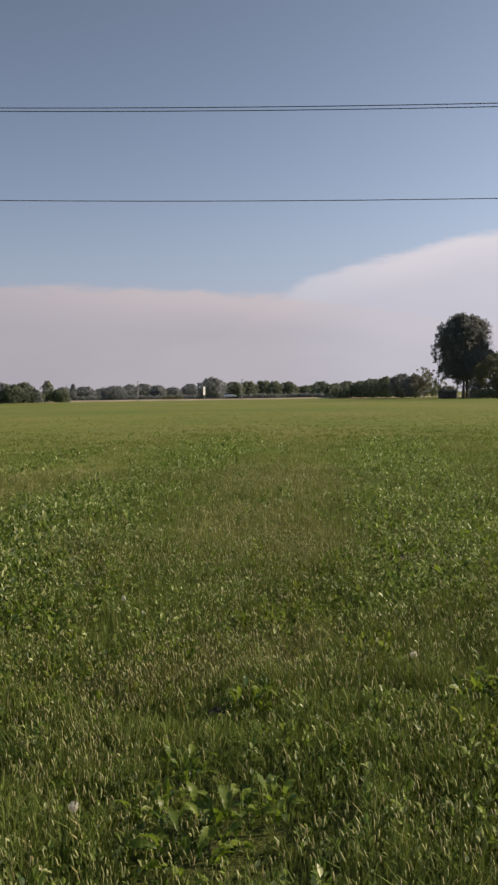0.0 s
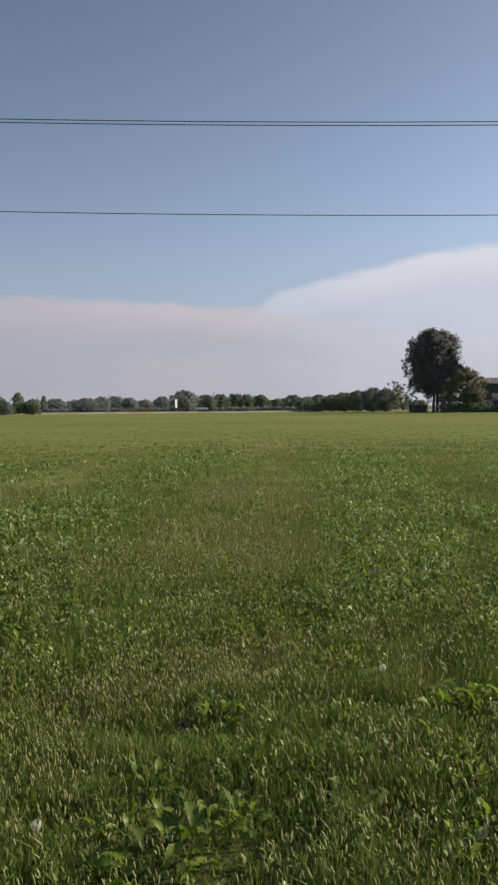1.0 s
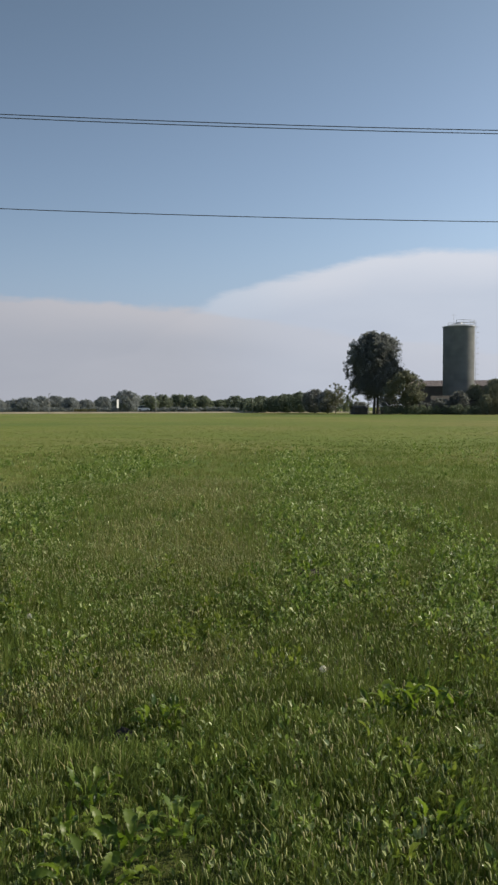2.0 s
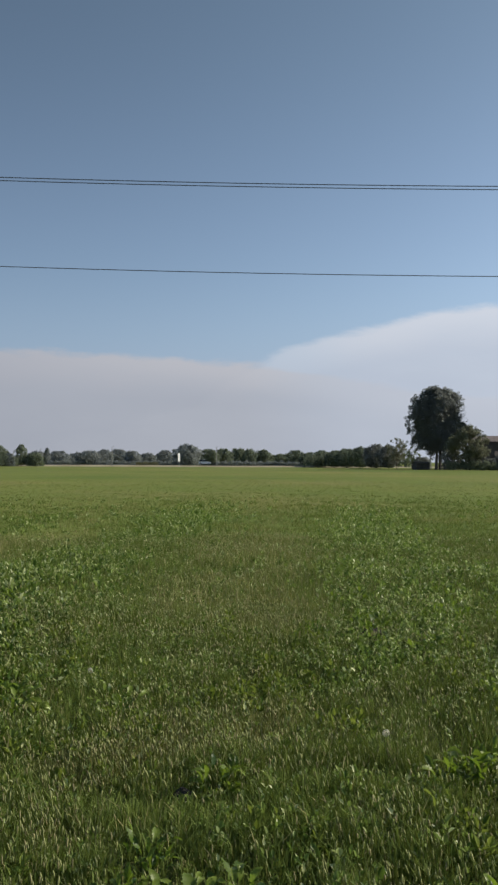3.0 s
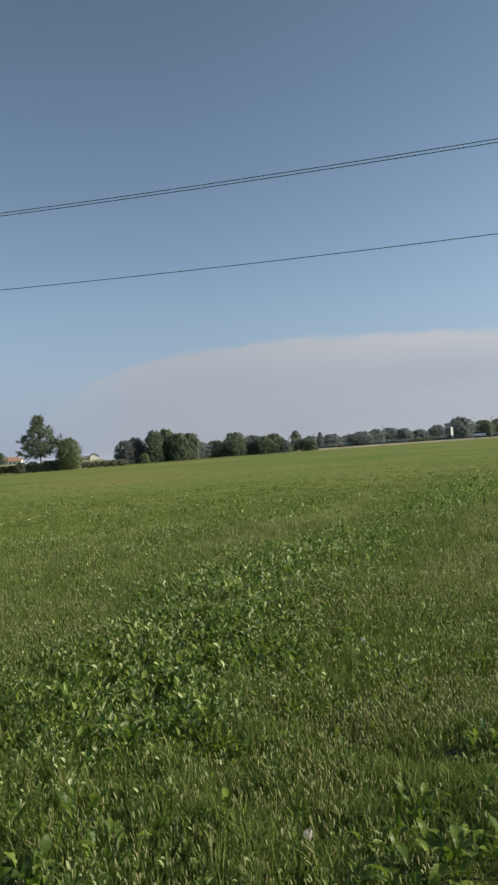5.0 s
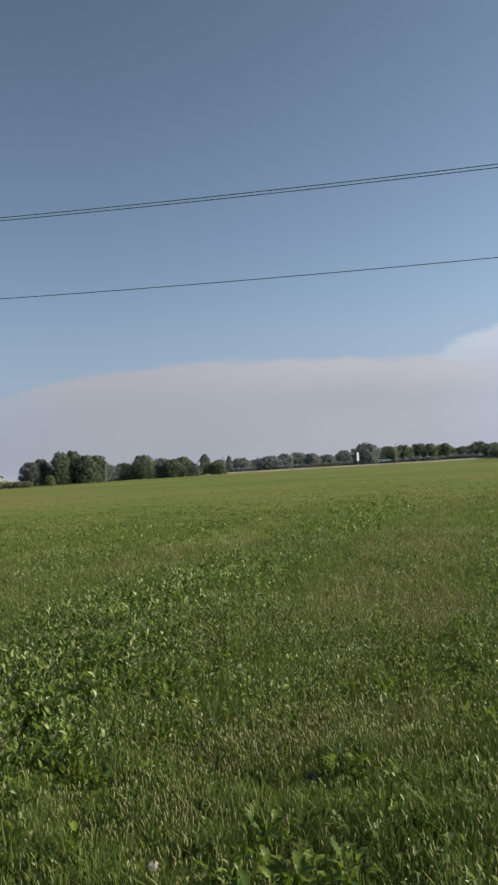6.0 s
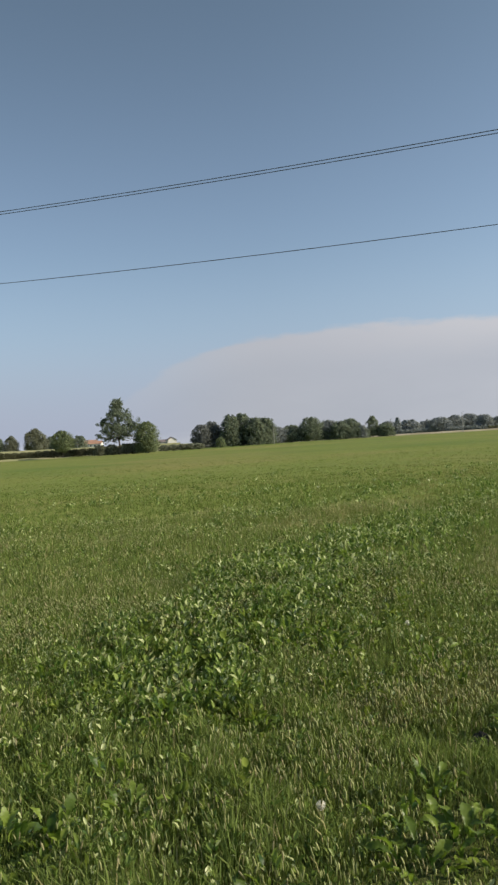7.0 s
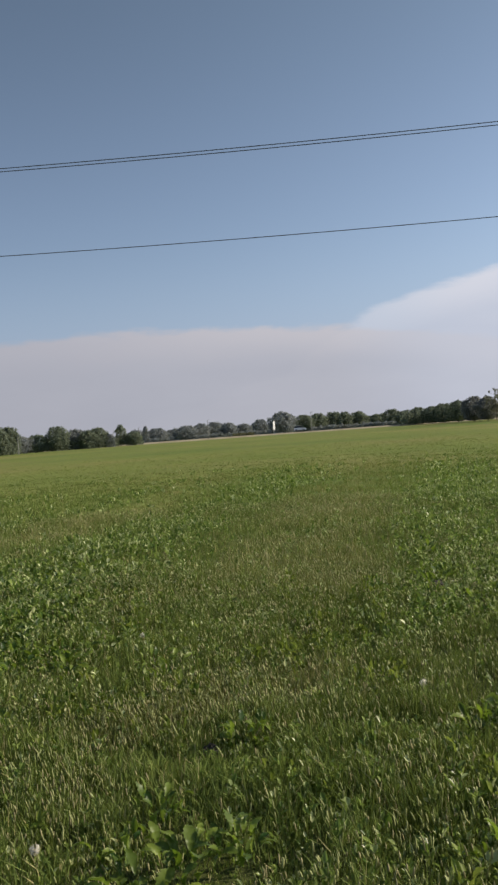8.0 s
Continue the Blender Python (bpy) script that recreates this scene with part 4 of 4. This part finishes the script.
# stretches of thin, brownish seeding grass
DRY_RUNS = [
    [(-0.7, 4.4, 0.25), (0.2, 5.3, 0.35)],
    [(-3.3, 2.0, 0.4), (-2.6, 2.0, 0.3)],
    [(0.05, 7.6, 0.55), (0.15, 9.5, 0.9), (0.3, 12.5, 1.1), (0.8, 17.0, 1.0), (1.6, 26.0, 1.2), (1.9, 36.0, 1.6)],
    [(-4.2, 13.5, 0.7), (-3.6, 18.0, 0.9), (-3.2, 26.0, 1.2)],
    [(3.2, 5.6, 0.4), (4.4, 7.2, 0.7), (6.0, 10.0, 0.9)],
    [(6.2, 23.0, 1.4), (9.0, 25.0, 2.0), (13.0, 29.0, 2.5)],
    [(-3.6, 25.0, 1.2), (-5.5, 33.0, 2.0), (-9.0, 42.0, 3.0)],
    [(-46.0, 42.0, 3.0), (-38.0, 38.5, 2.5), (-28.0, 33.0, 1.2)],
]


def value_noise(x, y, scale, seed):
    """Smooth noise from 0 to 1 on a lattice."""
    r = np.random.default_rng(seed).uniform(0, 1, (64, 64))
    u, v = x / scale + 1000.0, y / scale + 1000.0
    i, j = np.floor(u).astype(int), np.floor(v).astype(int)
    fu, fv = u - i, v - j
    fu, fv = fu * fu * (3 - 2 * fu), fv * fv * (3 - 2 * fv)
    at = lambda a, b: r[a % 64, b % 64]
    return (at(i, j) * (1 - fu) + at(i + 1, j) * fu) * (1 - fv) + (at(i, j + 1) * (1 - fu) + at(i + 1, j + 1) * fu) * fv


def along(runs, x, y):
    """How deep a spot lies in the nearest run: 1 in its heart, 0 past its ragged edge."""
    best = np.zeros_like(x)
    for run in runs:
        for (x0, y0, w0), (x1, y1, w1) in zip(run, run[1:]):
            dx, dy = x1 - x0, y1 - y0
            t = np.clip(((x - x0) * dx + (y - y0) * dy) / (dx * dx + dy * dy), 0, 1)
            off = np.hypot(x - x0 - t * dx, y - y0 - t * dy) / (w0 + (w1 - w0) * t)
            best = np.maximum(best, np.clip(1.35 - 0.98 * off, 0, 1))
    return best


def weed_share(x, y):
    """How much of the sward at a spot is broad-leaved, from 0 to 1."""
    n = value_noise(x, y, 0.5, 3) * 0.5 + value_noise(x, y, 1.5, 4) * 0.3 + value_noise(x, y, 0.2, 5) * 0.2
    return np.clip(along(LEAFY_RUNS, x, y) * np.clip(4.0 * n - 1.15, 0.05, 1.2) + 1.5 * np.clip(n - 0.52, 0, 1), 0, 1)


def dry_share(x, y):
    n = value_noise(x, y, 0.6, 8) * 0.6 + value_noise(x, y, 2.2, 9) * 0.4
    return np.clip(along(DRY_RUNS, x, y) * np.clip(3.2 * n - 0.6, 0.1, 1.2) + 0.6 * np.clip(n - 0.6, 0, 1), 0, 1)


# broad-leaved plants: where they stand, and the length of their leaves
PLANTS = [(1.22, 4.22, 0.19), (1.38, 4.30, 0.2), (1.3, 4.02, 0.18), (1.12, 4.12, 0.16), (1.48, 4.1, 0.17),
          (-0.34, 2.98, 0.17), (-0.1, 2.92, 0.17), (-0.22, 2.72, 0.18), (0.06, 2.98, 0.15),
          (-0.62, 5.3, 0.17), (-0.72, 5.42, 0.14), (-0.02, 4.1, 0.14), (0.08, 4.12, 0.12), (1.38, 7.7, 0.2), (1.5, 7.9, 0.17), (0.97, 2.87, 0.15),
          (-2.36, 2.3, 0.19), (-2.2, 2.16, 0.18), (-1.9, 2.05, 0.18), (-2.05, 2.26, 0.18), (-1.59, 2.5, 0.17), (-1.72, 2.4, 0.16), (-1.36, 2.7, 0.15),
          (-0.66, 2.35, 0.14), (-0.27, 3.28, 0.15), (-1.66, 3.08, 0.15), (-1.8, 3.84, 0.16), (-1.32, 3.92, 0.15), (-3.38, 3.58, 0.18), (-2.9, 4.34, 0.16), (-3.29, 3.41, 0.17),
          (-1.35, 5.5, 0.18), (-1.52, 5.72, 0.19), (-1.25, 5.28, 0.16), (-1.62, 5.42, 0.18), (-1.8, 5.85, 0.19)]


def tall(x, y):
    """Grass height factor: hummocks and hollows, and short growth round the broad-leaved plants."""
    free = np.ones_like(x)
    for qx, qy, size in PLANTS[:36]:
        free = np.minimum(free, 0.45 + 0.55 * np.clip(np.hypot(x - qx, y - qy) / (0.9 * size) - 0.5, 0, 1))
    return (0.32 + 1.0 * value_noise(x, y, 0.22, 11) + 0.5 * value_noise(x, y, 1.2, 12)) * free


# dark heaps: where they stand, radius and height
MOUNDS = [(1.36, 7.62, 0.13, 0.10), (-0.18, 4.06, 0.06, 0.05)]


def ring(rng, r0, r1, density, keep=None, a0=-32.0, a1=56.0):
    """Spots strewn over the part of a ring between two azimuths, thinning out raggedly at its ends."""
    soft = 11.0
    n = int(radians(a1 - a0 + 2 * soft) / 2 * (r1 * r1 - r0 * r0) * density)
    d = np.sqrt(rng.uniform(r0 * r0, r1 * r1, n))
    turn = rng.uniform(a0 - soft, a1 + soft, n)
    a = np.radians(turn)
    x, y = -d * np.sin(a), d * np.cos(a)
    odd = 16.0 * (value_noise(x, y, 1.3, 61) - 0.5)
    m = rng.uniform(0, 1, n) < np.clip((np.minimum(turn - a0, a1 - turn) + odd) / (2 * soft) + 0.5, 0, 1)
    for qx, qy, size, _ in MOUNDS:
        m &= np.hypot(x - qx, (y - qy) * 0.6) > 0.85 * size - 0.02
    if keep is not None:
        m &= rng.uniform(0, 1, n) < keep(x, y)
    return x[m], y[m]


def blades(rng, x, y, height, width, lean, long=True, way=None):
    """Grass blades at the spots x, y: long ones bend in the middle, the others are single slivers. way: the direction of lean."""
    n = len(x)
    z = ground_z(x, y) - 0.01
    a = rng.uniform(0, 2 * math.pi, n)
    b = rng.uniform(0, 2 * math.pi, n) if way is None else way + rng.normal(0, 0.6, n)
    side = np.stack([np.cos(a), np.sin(a), 0 * a], 1) * (width / 2)[:, None]
    out = np.stack([np.cos(b), np.sin(b), 0 * b], 1)
    root = np.stack([x, y, z], 1)
    k = rng.uniform(0.1, 1.0, n) * lean
    up = np.array([0, 0, 1.0])
    mid = root + out * (k * height * 0.3)[:, None] + up * (height * 0.58)[:, None]
    tip = root + out * (k * height * 1.0)[:, None] + up * (height * (1 - 0.3 * k))[:, None]
    if long:
        v = np.stack([root - side * 0.7, root + side * 0.7, mid + side, mid - side, tip], 1).reshape(-1, 3)
        i = np.arange(n)[:, None] * 5
        f = np.concatenate([i + np.array([0, 1, 2]), i + np.array([0, 2, 3]), i + np.array([3, 2, 4])], 1).reshape(-1, 3)
    else:
        v = np.stack([root - side, root + side, tip], 1).reshape(-1, 3)
        f = np.arange(3 * n).reshape(-1, 3)
    return v, f


def grass_zone(seed, r0, r1, density, h, w, lean, long, tuft=8, spread=0.03, arc=(-32.0, 56.0), thin=None):
    """Tufts of grass, each a handful of blades that lean outwards; brownish seeding grass where the sward is dry."""
    rng = np.random.default_rng(seed)
    x, y = ring(rng, r0, r1, density / tuft, lambda x, y: (1 - 0.66 * weed_share(x, y)) * (1.0 if thin is None else thin(np.hypot(x, y))), *arc)
    brown = rng.uniform(0, 1, len(x)) < 0.75 * dry_share(x, y)
    for chosen, name, material, label in ((~brown, "grass", M_GRASS, "short unmown olive-green meadow grass"),
                                          (brown, "seeding_grass", M_DRYGRASS, "thin brownish seeding grass in the meadow")):
        px, py = x[chosen], y[chosen]
        if len(px) < 10:
            continue
        vigour = tall(px, py) * rng.uniform(0.6, 1.3, len(px))
        px, py, vigour = np.repeat(px, tuft), np.repeat(py, tuft), np.repeat(vigour, tuft)
        n = len(px)
        way, off = rng.uniform(0, 2 * math.pi, n), spread * np.abs(rng.normal(0, 1, n))
        px, py = px + off * np.cos(way), py + off * np.sin(way)
        height = h * vigour * rng.uniform(0.55, 1.15, n)
        slim = 0.8 if name == "seeding_grass" else 1.0
        v, f = blades(rng, px, py, height, slim * w * rng.uniform(0.6, 1.3, n), lean, long, way)
        tagged(part(name, array_mesh(name, v, f, material), None), label, "grass", "sward", "stuff")


grass_zone(31, 1.7, 4.6, 7500, 0.125, 0.0050, 0.6, True, 9, 0.022)
grass_zone(32, 4.4, 9.2, 3900, 0.120, 0.0072, 0.6, False, 8, 0.03)
grass_zone(33, 9.0, 17.5, 1180, 0.112, 0.0115, 0.6, False, 7, 0.045)
grass_zone(34, 17.0, 42.0, 400, 0.085, 0.020, 0.7, False, 5, 0.07, (-32.0, 56.0), lambda d: np.clip((43 - d) / 22, 0, 1) ** 1.6)
grass_zone(35, 24.0, 85.0, 42, 0.05, 0.04, 0.7, False, 4, 0.12, (-32.0, 56.0), lambda d: np.clip((d - 22) / 14, 0, 1) * np.clip((85 - d) / 50, 0, 1) ** 1.5)
grass_zone(36, 0.2, 2.1, 2000, 0.12, 0.011, 0.6, False, 8, 0.03, (-180.0, 180.0))
grass_zone(37, 1.9, 9.0, 330, 0.12, 0.027, 0.6, False, 7, 0.05, (50.0, 334.0))
grass_zone(38, 8.5, 20.0, 60, 0.11, 0.05, 0.6, False, 6, 0.09, (50.0, 334.0))
grass_zone(39, 19.0, 45.0, 22, 0.09, 0.06, 0.7, False, 5, 0.12, (50.0, 334.0), lambda d: np.clip((45 - d) / 24, 0, 1) ** 1.4)


def weed_zone(seed, r0, r1, density, h, size, per=7, share=None, material=M_WEED):
    """Broad-leaved weeds, thickest in the leafy runs: small plants whose leaves stand outwards round a centre."""
    rng = np.random.default_rng(seed)
    x, y = ring(rng, r0, r1, density / per, share or weed_share)
    big = rng.uniform(0.65, 1.5, len(x)) * (1 + 0.45 * along(LEAFY_RUNS[:1], x, y) * np.clip((14 - y) / 5, 0, 1))
    top = h * tall(x, y) * rng.uniform(0.5, 1.4, len(x))
    x, y, big, top = [np.repeat(q, per) for q in (x, y, big, top)]
    n = len(x)
    way = rng.uniform(0, 2 * math.pi, n)
    s = (size * big * rng.uniform(0.6, 1.2, n))[:, None]
    rise = rng.uniform(0.5, 1.5, n)
    out = np.stack([np.cos(way), np.sin(way), 0 * way], 1)
    up = out * np.cos(rise)[:, None] + np.array([0, 0, 1.0]) * np.sin(rise)[:, None]
    side = np.cross(up, np.array([0, 0, 1.0]) + rng.normal(0, 0.25, (n, 3)))
    side /= np.linalg.norm(side, axis=1, keepdims=True) + 1e-9
    nn = np.cross(side, up)
    w = s * rng.uniform(0.45, 0.8, n)[:, None]
    z = ground_z(x, y) + top * rng.uniform(0.35, 1.0, n)
    c = np.stack([x, y, z], 1) + out * s * 0.55
    dip = nn * s * 0.12
    pts = [c - up * s * 0.5, c - up * s * 0.22 + side * w * 0.34 + dip, c + up * s * 0.12 + side * w * 0.36 + dip, c + up * s * 0.5 - dip,
           c + up * s * 0.12 - side * w * 0.36 + dip, c - up * s * 0.22 - side * w * 0.34 + dip]
    v = np.stack(pts, 1).reshape(-1, 3)
    i = np.arange(n)[:, None] * 6
    f = np.concatenate([i + np.array([0, 1, 2, 3]), i + np.array([0, 3, 4, 5])], 1).reshape(-1, 4)
    ob = part("weeds", array_mesh("weeds", v, f, material), None)
    tagged(ob, "patches of fresh green broad-leaved clover and weeds in the grass", "weeds", "sward", "stuff")


weed_zone(41, 1.8, 4.6, 4200, 0.105, 0.034)
weed_zone(42, 4.4, 9.2, 2500, 0.140, 0.033)
weed_zone(43, 9.0, 17.5, 800, 0.145, 0.042)
weed_zone(44, 17.0, 36.0, 170, 0.14, 0.066, 7, lambda x, y: np.clip(weed_share(x, y) - 0.03, 0, 1) * np.clip((37 - np.hypot(x, y)) / 8, 0, 1))
weed_zone(45, 1.8, 7.5, 1500, 0.115, 0.025, 5, lambda x, y: np.clip(1.7 * value_noise(x, y, 0.4, 23) - 0.35, 0.05, 1))
weed_zone(47, 1.8, 8.0, 800, 0.130, 0.038, 9, lambda x, y: np.clip(3.4 * value_noise(x, y, 0.36, 27) - 1.75, 0, 1), M_BROAD)
weed_zone(46, 7.3, 17.0, 170, 0.085, 0.034, 5, lambda x, y: np.clip(1.5 * value_noise(x, y, 0.5, 24) - 0.3, 0.08, 1))


def spike_zone(seed, r0, r1, density, h, length, radius, plump=False):
    """Upright grass spikes: a thin stalk with a plump spindle-shaped head that tops the sward."""
    rng = np.random.default_rng(seed)
    x, y = ring(rng, r0, r1, density, lambda x, y: np.clip(1.1 * value_noise(x, y, 0.9, 31) + 0.9 * value_noise(x, y, 0.3, 32) - 0.6 + 0.5 * dry_share(x, y), 0.08, 1) * (1 - 0.3 * weed_share(x, y)))
    n = len(x)
    z = ground_z(x, y)
    lean = rng.normal(0, 0.22, (n, 2)) + np.array([-0.1, 0.0])
    axis = np.stack([lean[:, 0], lean[:, 1], np.ones(n)], 1)
    axis /= np.linalg.norm(axis, axis=1, keepdims=True)
    side = np.cross(axis, rng.normal(0, 1, (n, 3)))
    side /= np.linalg.norm(side, axis=1, keepdims=True)
    other = np.cross(axis, side)
    root = np.stack([x, y, z - 0.01], 1)
    foot = root + axis * (h * (0.35 + 0.6 * tall(x, y)) * rng.uniform(0.6, 1.2, n))[:, None]
    ln = (length * rng.uniform(0.6, 1.3, n))[:, None]
    r = (radius * rng.uniform(0.7, 1.3, n))[:, None]
    tip = foot + axis * ln
    rings = []
    for share, girth in (((0.18, 0.85), (0.72, 0.9)) if plump else ((0.45, 1.0),)):
        mid, q = foot + axis * ln * share, r * girth
        rings += [mid + side * q, mid - side * q * 0.5 + other * q * 0.87, mid - side * q * 0.5 - other * q * 0.87]
    v = np.stack([foot, tip, root - side * 0.0012, root + side * 0.0012, *rings], 1).reshape(-1, 3)
    i = np.arange(n)[:, None] * (4 + len(rings))
    tri = [(2, 3, 0)]
    for k in range(3):
        a, b = 4 + k, 4 + (k + 1) % 3
        tri += [(0, b, a), (1, a + len(rings) - 3, b + len(rings) - 3)]
        tri += [(a, b, b + 3), (a, b + 3, a + 3)] if plump else []
    f = np.concatenate([i + np.array(t) for t in tri], 1).reshape(-1, 3)
    ob = part("grass_spikes", array_mesh("grass_spikes", v, f, M_SPIKE), None)
    tagged(ob, "pale green upright seed spikes of meadow grass", "grass", "sward", "stuff")


spike_zone(55, 1.8, 4.6, 780, 0.145, 0.036, 0.0040, True)
spike_zone(56, 4.4, 9.2, 680, 0.142, 0.036, 0.0054)
spike_zone(57, 9.0, 17.5, 170, 0.115, 0.045, 0.0065)


def stalk_zone(seed, r0, r1, density, h, w):
    rng = np.random.default_rng(seed)
    x, y = ring(rng, r0, r1, density, lambda x, y: np.clip(0.5 * value_noise(x, y, 0.8, 17) - 0.2 + 0.8 * dry_share(x, y), 0.02, 1))
    v, f = blades(rng, x, y, h * rng.uniform(0.7, 1.4, len(x)), w * rng.uniform(0.7, 1.3, len(x)), 0.5, True)
    ob = part("dry_stalks", array_mesh("dry_stalks", v, f, M_STALK), None)
    tagged(ob, "pale dry grass stalks standing among the green", "grass", "sward", "stuff")


stalk_zone(51, 1.8, 4.6, 260, 0.16, 0.003)
stalk_zone(52, 4.4, 9.2, 220, 0.15, 0.0045)
stalk_zone(53, 9.0, 18.0, 100, 0.14, 0.0075)

# ---- single plants ----


def dock_leaf_mesh(seed):
    """One jagged, wavy leaf, a metre long along +x, rising and arching over, folded along its midrib."""
    rng = np.random.default_rng(seed)
    bm = bmesh.new()
    n = 13
    rows = []
    arch, fold = rng.uniform(0.55, 1.0), rng.uniform(0.1, 0.3)
    for k in range(n + 1):
        t = k / n
        w = 0.23 * math.sin(math.pi * min(1, 0.04 + t * 0.95)) ** 0.8 * (0.45 + 0.8 * t) + 0.012
        if 0 < k < n:
            w *= rng.uniform(1.0, 1.2) if k % 2 else rng.uniform(0.78, 0.95)
        zc = 0.5 * t - arch * t * t * 0.75
        hook = 0.05 * (k % 2)
        rows.append([bm.verts.new((t - hook, -w * (1 + rng.normal(0, 0.12)), zc + fold * w * 2 + rng.normal(0, 0.03))), bm.verts.new((t, 0, zc)),
                     bm.verts.new((t - hook, w * (1 + rng.normal(0, 0.12)), zc + fold * w * 2 + rng.normal(0, 0.03)))])
    for a, b in zip(rows, rows[1:]):
        for k in range(2):
            bm.faces.new((a[k], b[k], b[k + 1], a[k + 1])).smooth = True
    data = bpy.data.meshes.new("leaf")
    bm.to_mesh(data)
    bm.free()
    data.materials.append(M_DOCK)
    return data


LEAVES = [dock_leaf_mesh(60 + k) for k in range(7)]


def weed_plant(x, y, spread, count, seed):
    rng = np.random.default_rng(seed)
    ob = thing("weed_plant", x, y, float(ground_z(np.array([x]), np.array([y]))[0]), 0, "leafy bright green broad-leaved weed growing in the grass", "plant",
               "broad-leaved weeds in the meadow")
    for k in range(count):
        leaf = part("leaf", LEAVES[int(rng.integers(7))], None, ob)
        s = 0.43 * spread * rng.uniform(0.45, 1.4)
        off, turn_z = spread * 0.75 * math.sqrt(rng.uniform(0, 1)), k * 137.5 + rng.uniform(-50, 50)
        leaf.matrix_local = (pose(off * math.cos(radians(turn_z)), off * math.sin(radians(turn_z)), 0.02 + 0.12 * rng.uniform(0, 1), 0, -rng.uniform(0, 85), turn_z)
                             @ pose(0, 0, 0, rng.uniform(-40, 40)) @ Matrix.Diagonal((s, s * rng.uniform(0.7, 1.1), s, 1)))


pick = np.random.default_rng(77)
px, py = pick.uniform(-4.6, 3.2, 1500), pick.uniform(2.6, 10.0, 1500)
good = (weed_share(px, py) > 0.6) & (np.hypot(px, py) > 2.9)
PLANTS += [(float(a), float(b), float(c)) for a, b, c in zip(px[good][:44], py[good][:44], pick.uniform(0.10, 0.17, 44))]
for k, (px, py, s) in enumerate(PLANTS):
    weed_plant(px, py, s, 22 + k % 9, 200 + k)


def dandelion_clock(x, y, z, radius, seed):
    rng = np.random.default_rng(seed)
    ob = thing("dandelion_clock", x, y, 0, 0, "white fluffy dandelion seed head on a thin stem", "dandelion", "dandelion seed heads")
    bm = bmesh.new()
    p = Vector((0.02, 0.01, float(ground_z(np.array([x]), np.array([y]))[0]) - 0.01))
    for k in range(4):
        q = Vector((0.02 * (1 - (k + 1) / 4), 0.01 * (1 - (k + 1) / 4), p.z + (z - p.z) / (4 - k)))
        rod(bm, p, q, 0.0025, None, 6)
        p = q
    part("stem", bm, M_STALK, ob)
    n = 900
    d = rng.normal(0, 1, (n, 3))
    d /= np.linalg.norm(d, axis=1, keepdims=True)
    c = d * radius * rng.uniform(0.2, 1.0, (n, 1)) ** 0.5 + np.array([0, 0, z])
    v = spray(rng, c, d, radius * 0.2, 0.2)
    fluff = part("seed_head", array_mesh("seed_head", v, np.arange(len(v)).reshape(-1, 3), M_FLUFF), None, ob)
    bm = bmesh.new()
    bmesh.ops.create_icosphere(bm, subdivisions=2, radius=radius * 0.3, matrix=Matrix.Translation((0, 0, z)))
    part("core", bm, M_STALK, fluff)


for k, (px, py, r) in enumerate(((0.90, 4.60, 0.022), (-0.645, 2.92, 0.0205), (-0.92, 6.00, 0.021))):
    dandelion_clock(px, py, 0.13, r, 300 + k)


def dark_mound(x, y, radius, height, seed):
    """A small crumbly dark heap between the tufts."""
    rng = np.random.default_rng(seed)
    bm = bmesh.new()
    bmesh.ops.create_icosphere(bm, subdivisions=3, radius=1.0)
    for v in bm.verts:
        k = 1 + 0.22 * noise.noise(v.co * 2.6 + Vector((seed, 0, 0))) + 0.06 * rng.normal()
        v.co = Vector((v.co.x * radius * k, v.co.y * radius * k, max(-0.02, v.co.z * height * k)))
    ob = part("dark_mound", bm, M_MOUND)
    ob.matrix_world = pose(x, y, float(ground_z(np.array([x]), np.array([y]))[0]))
    tagged(ob, "small crumbly dark heap among the grass", "soil mound", "earth heaps in the meadow")


for k, (px, py, r, h) in enumerate(MOUNDS):
    dark_mound(px, py, r, h, 1 + k)
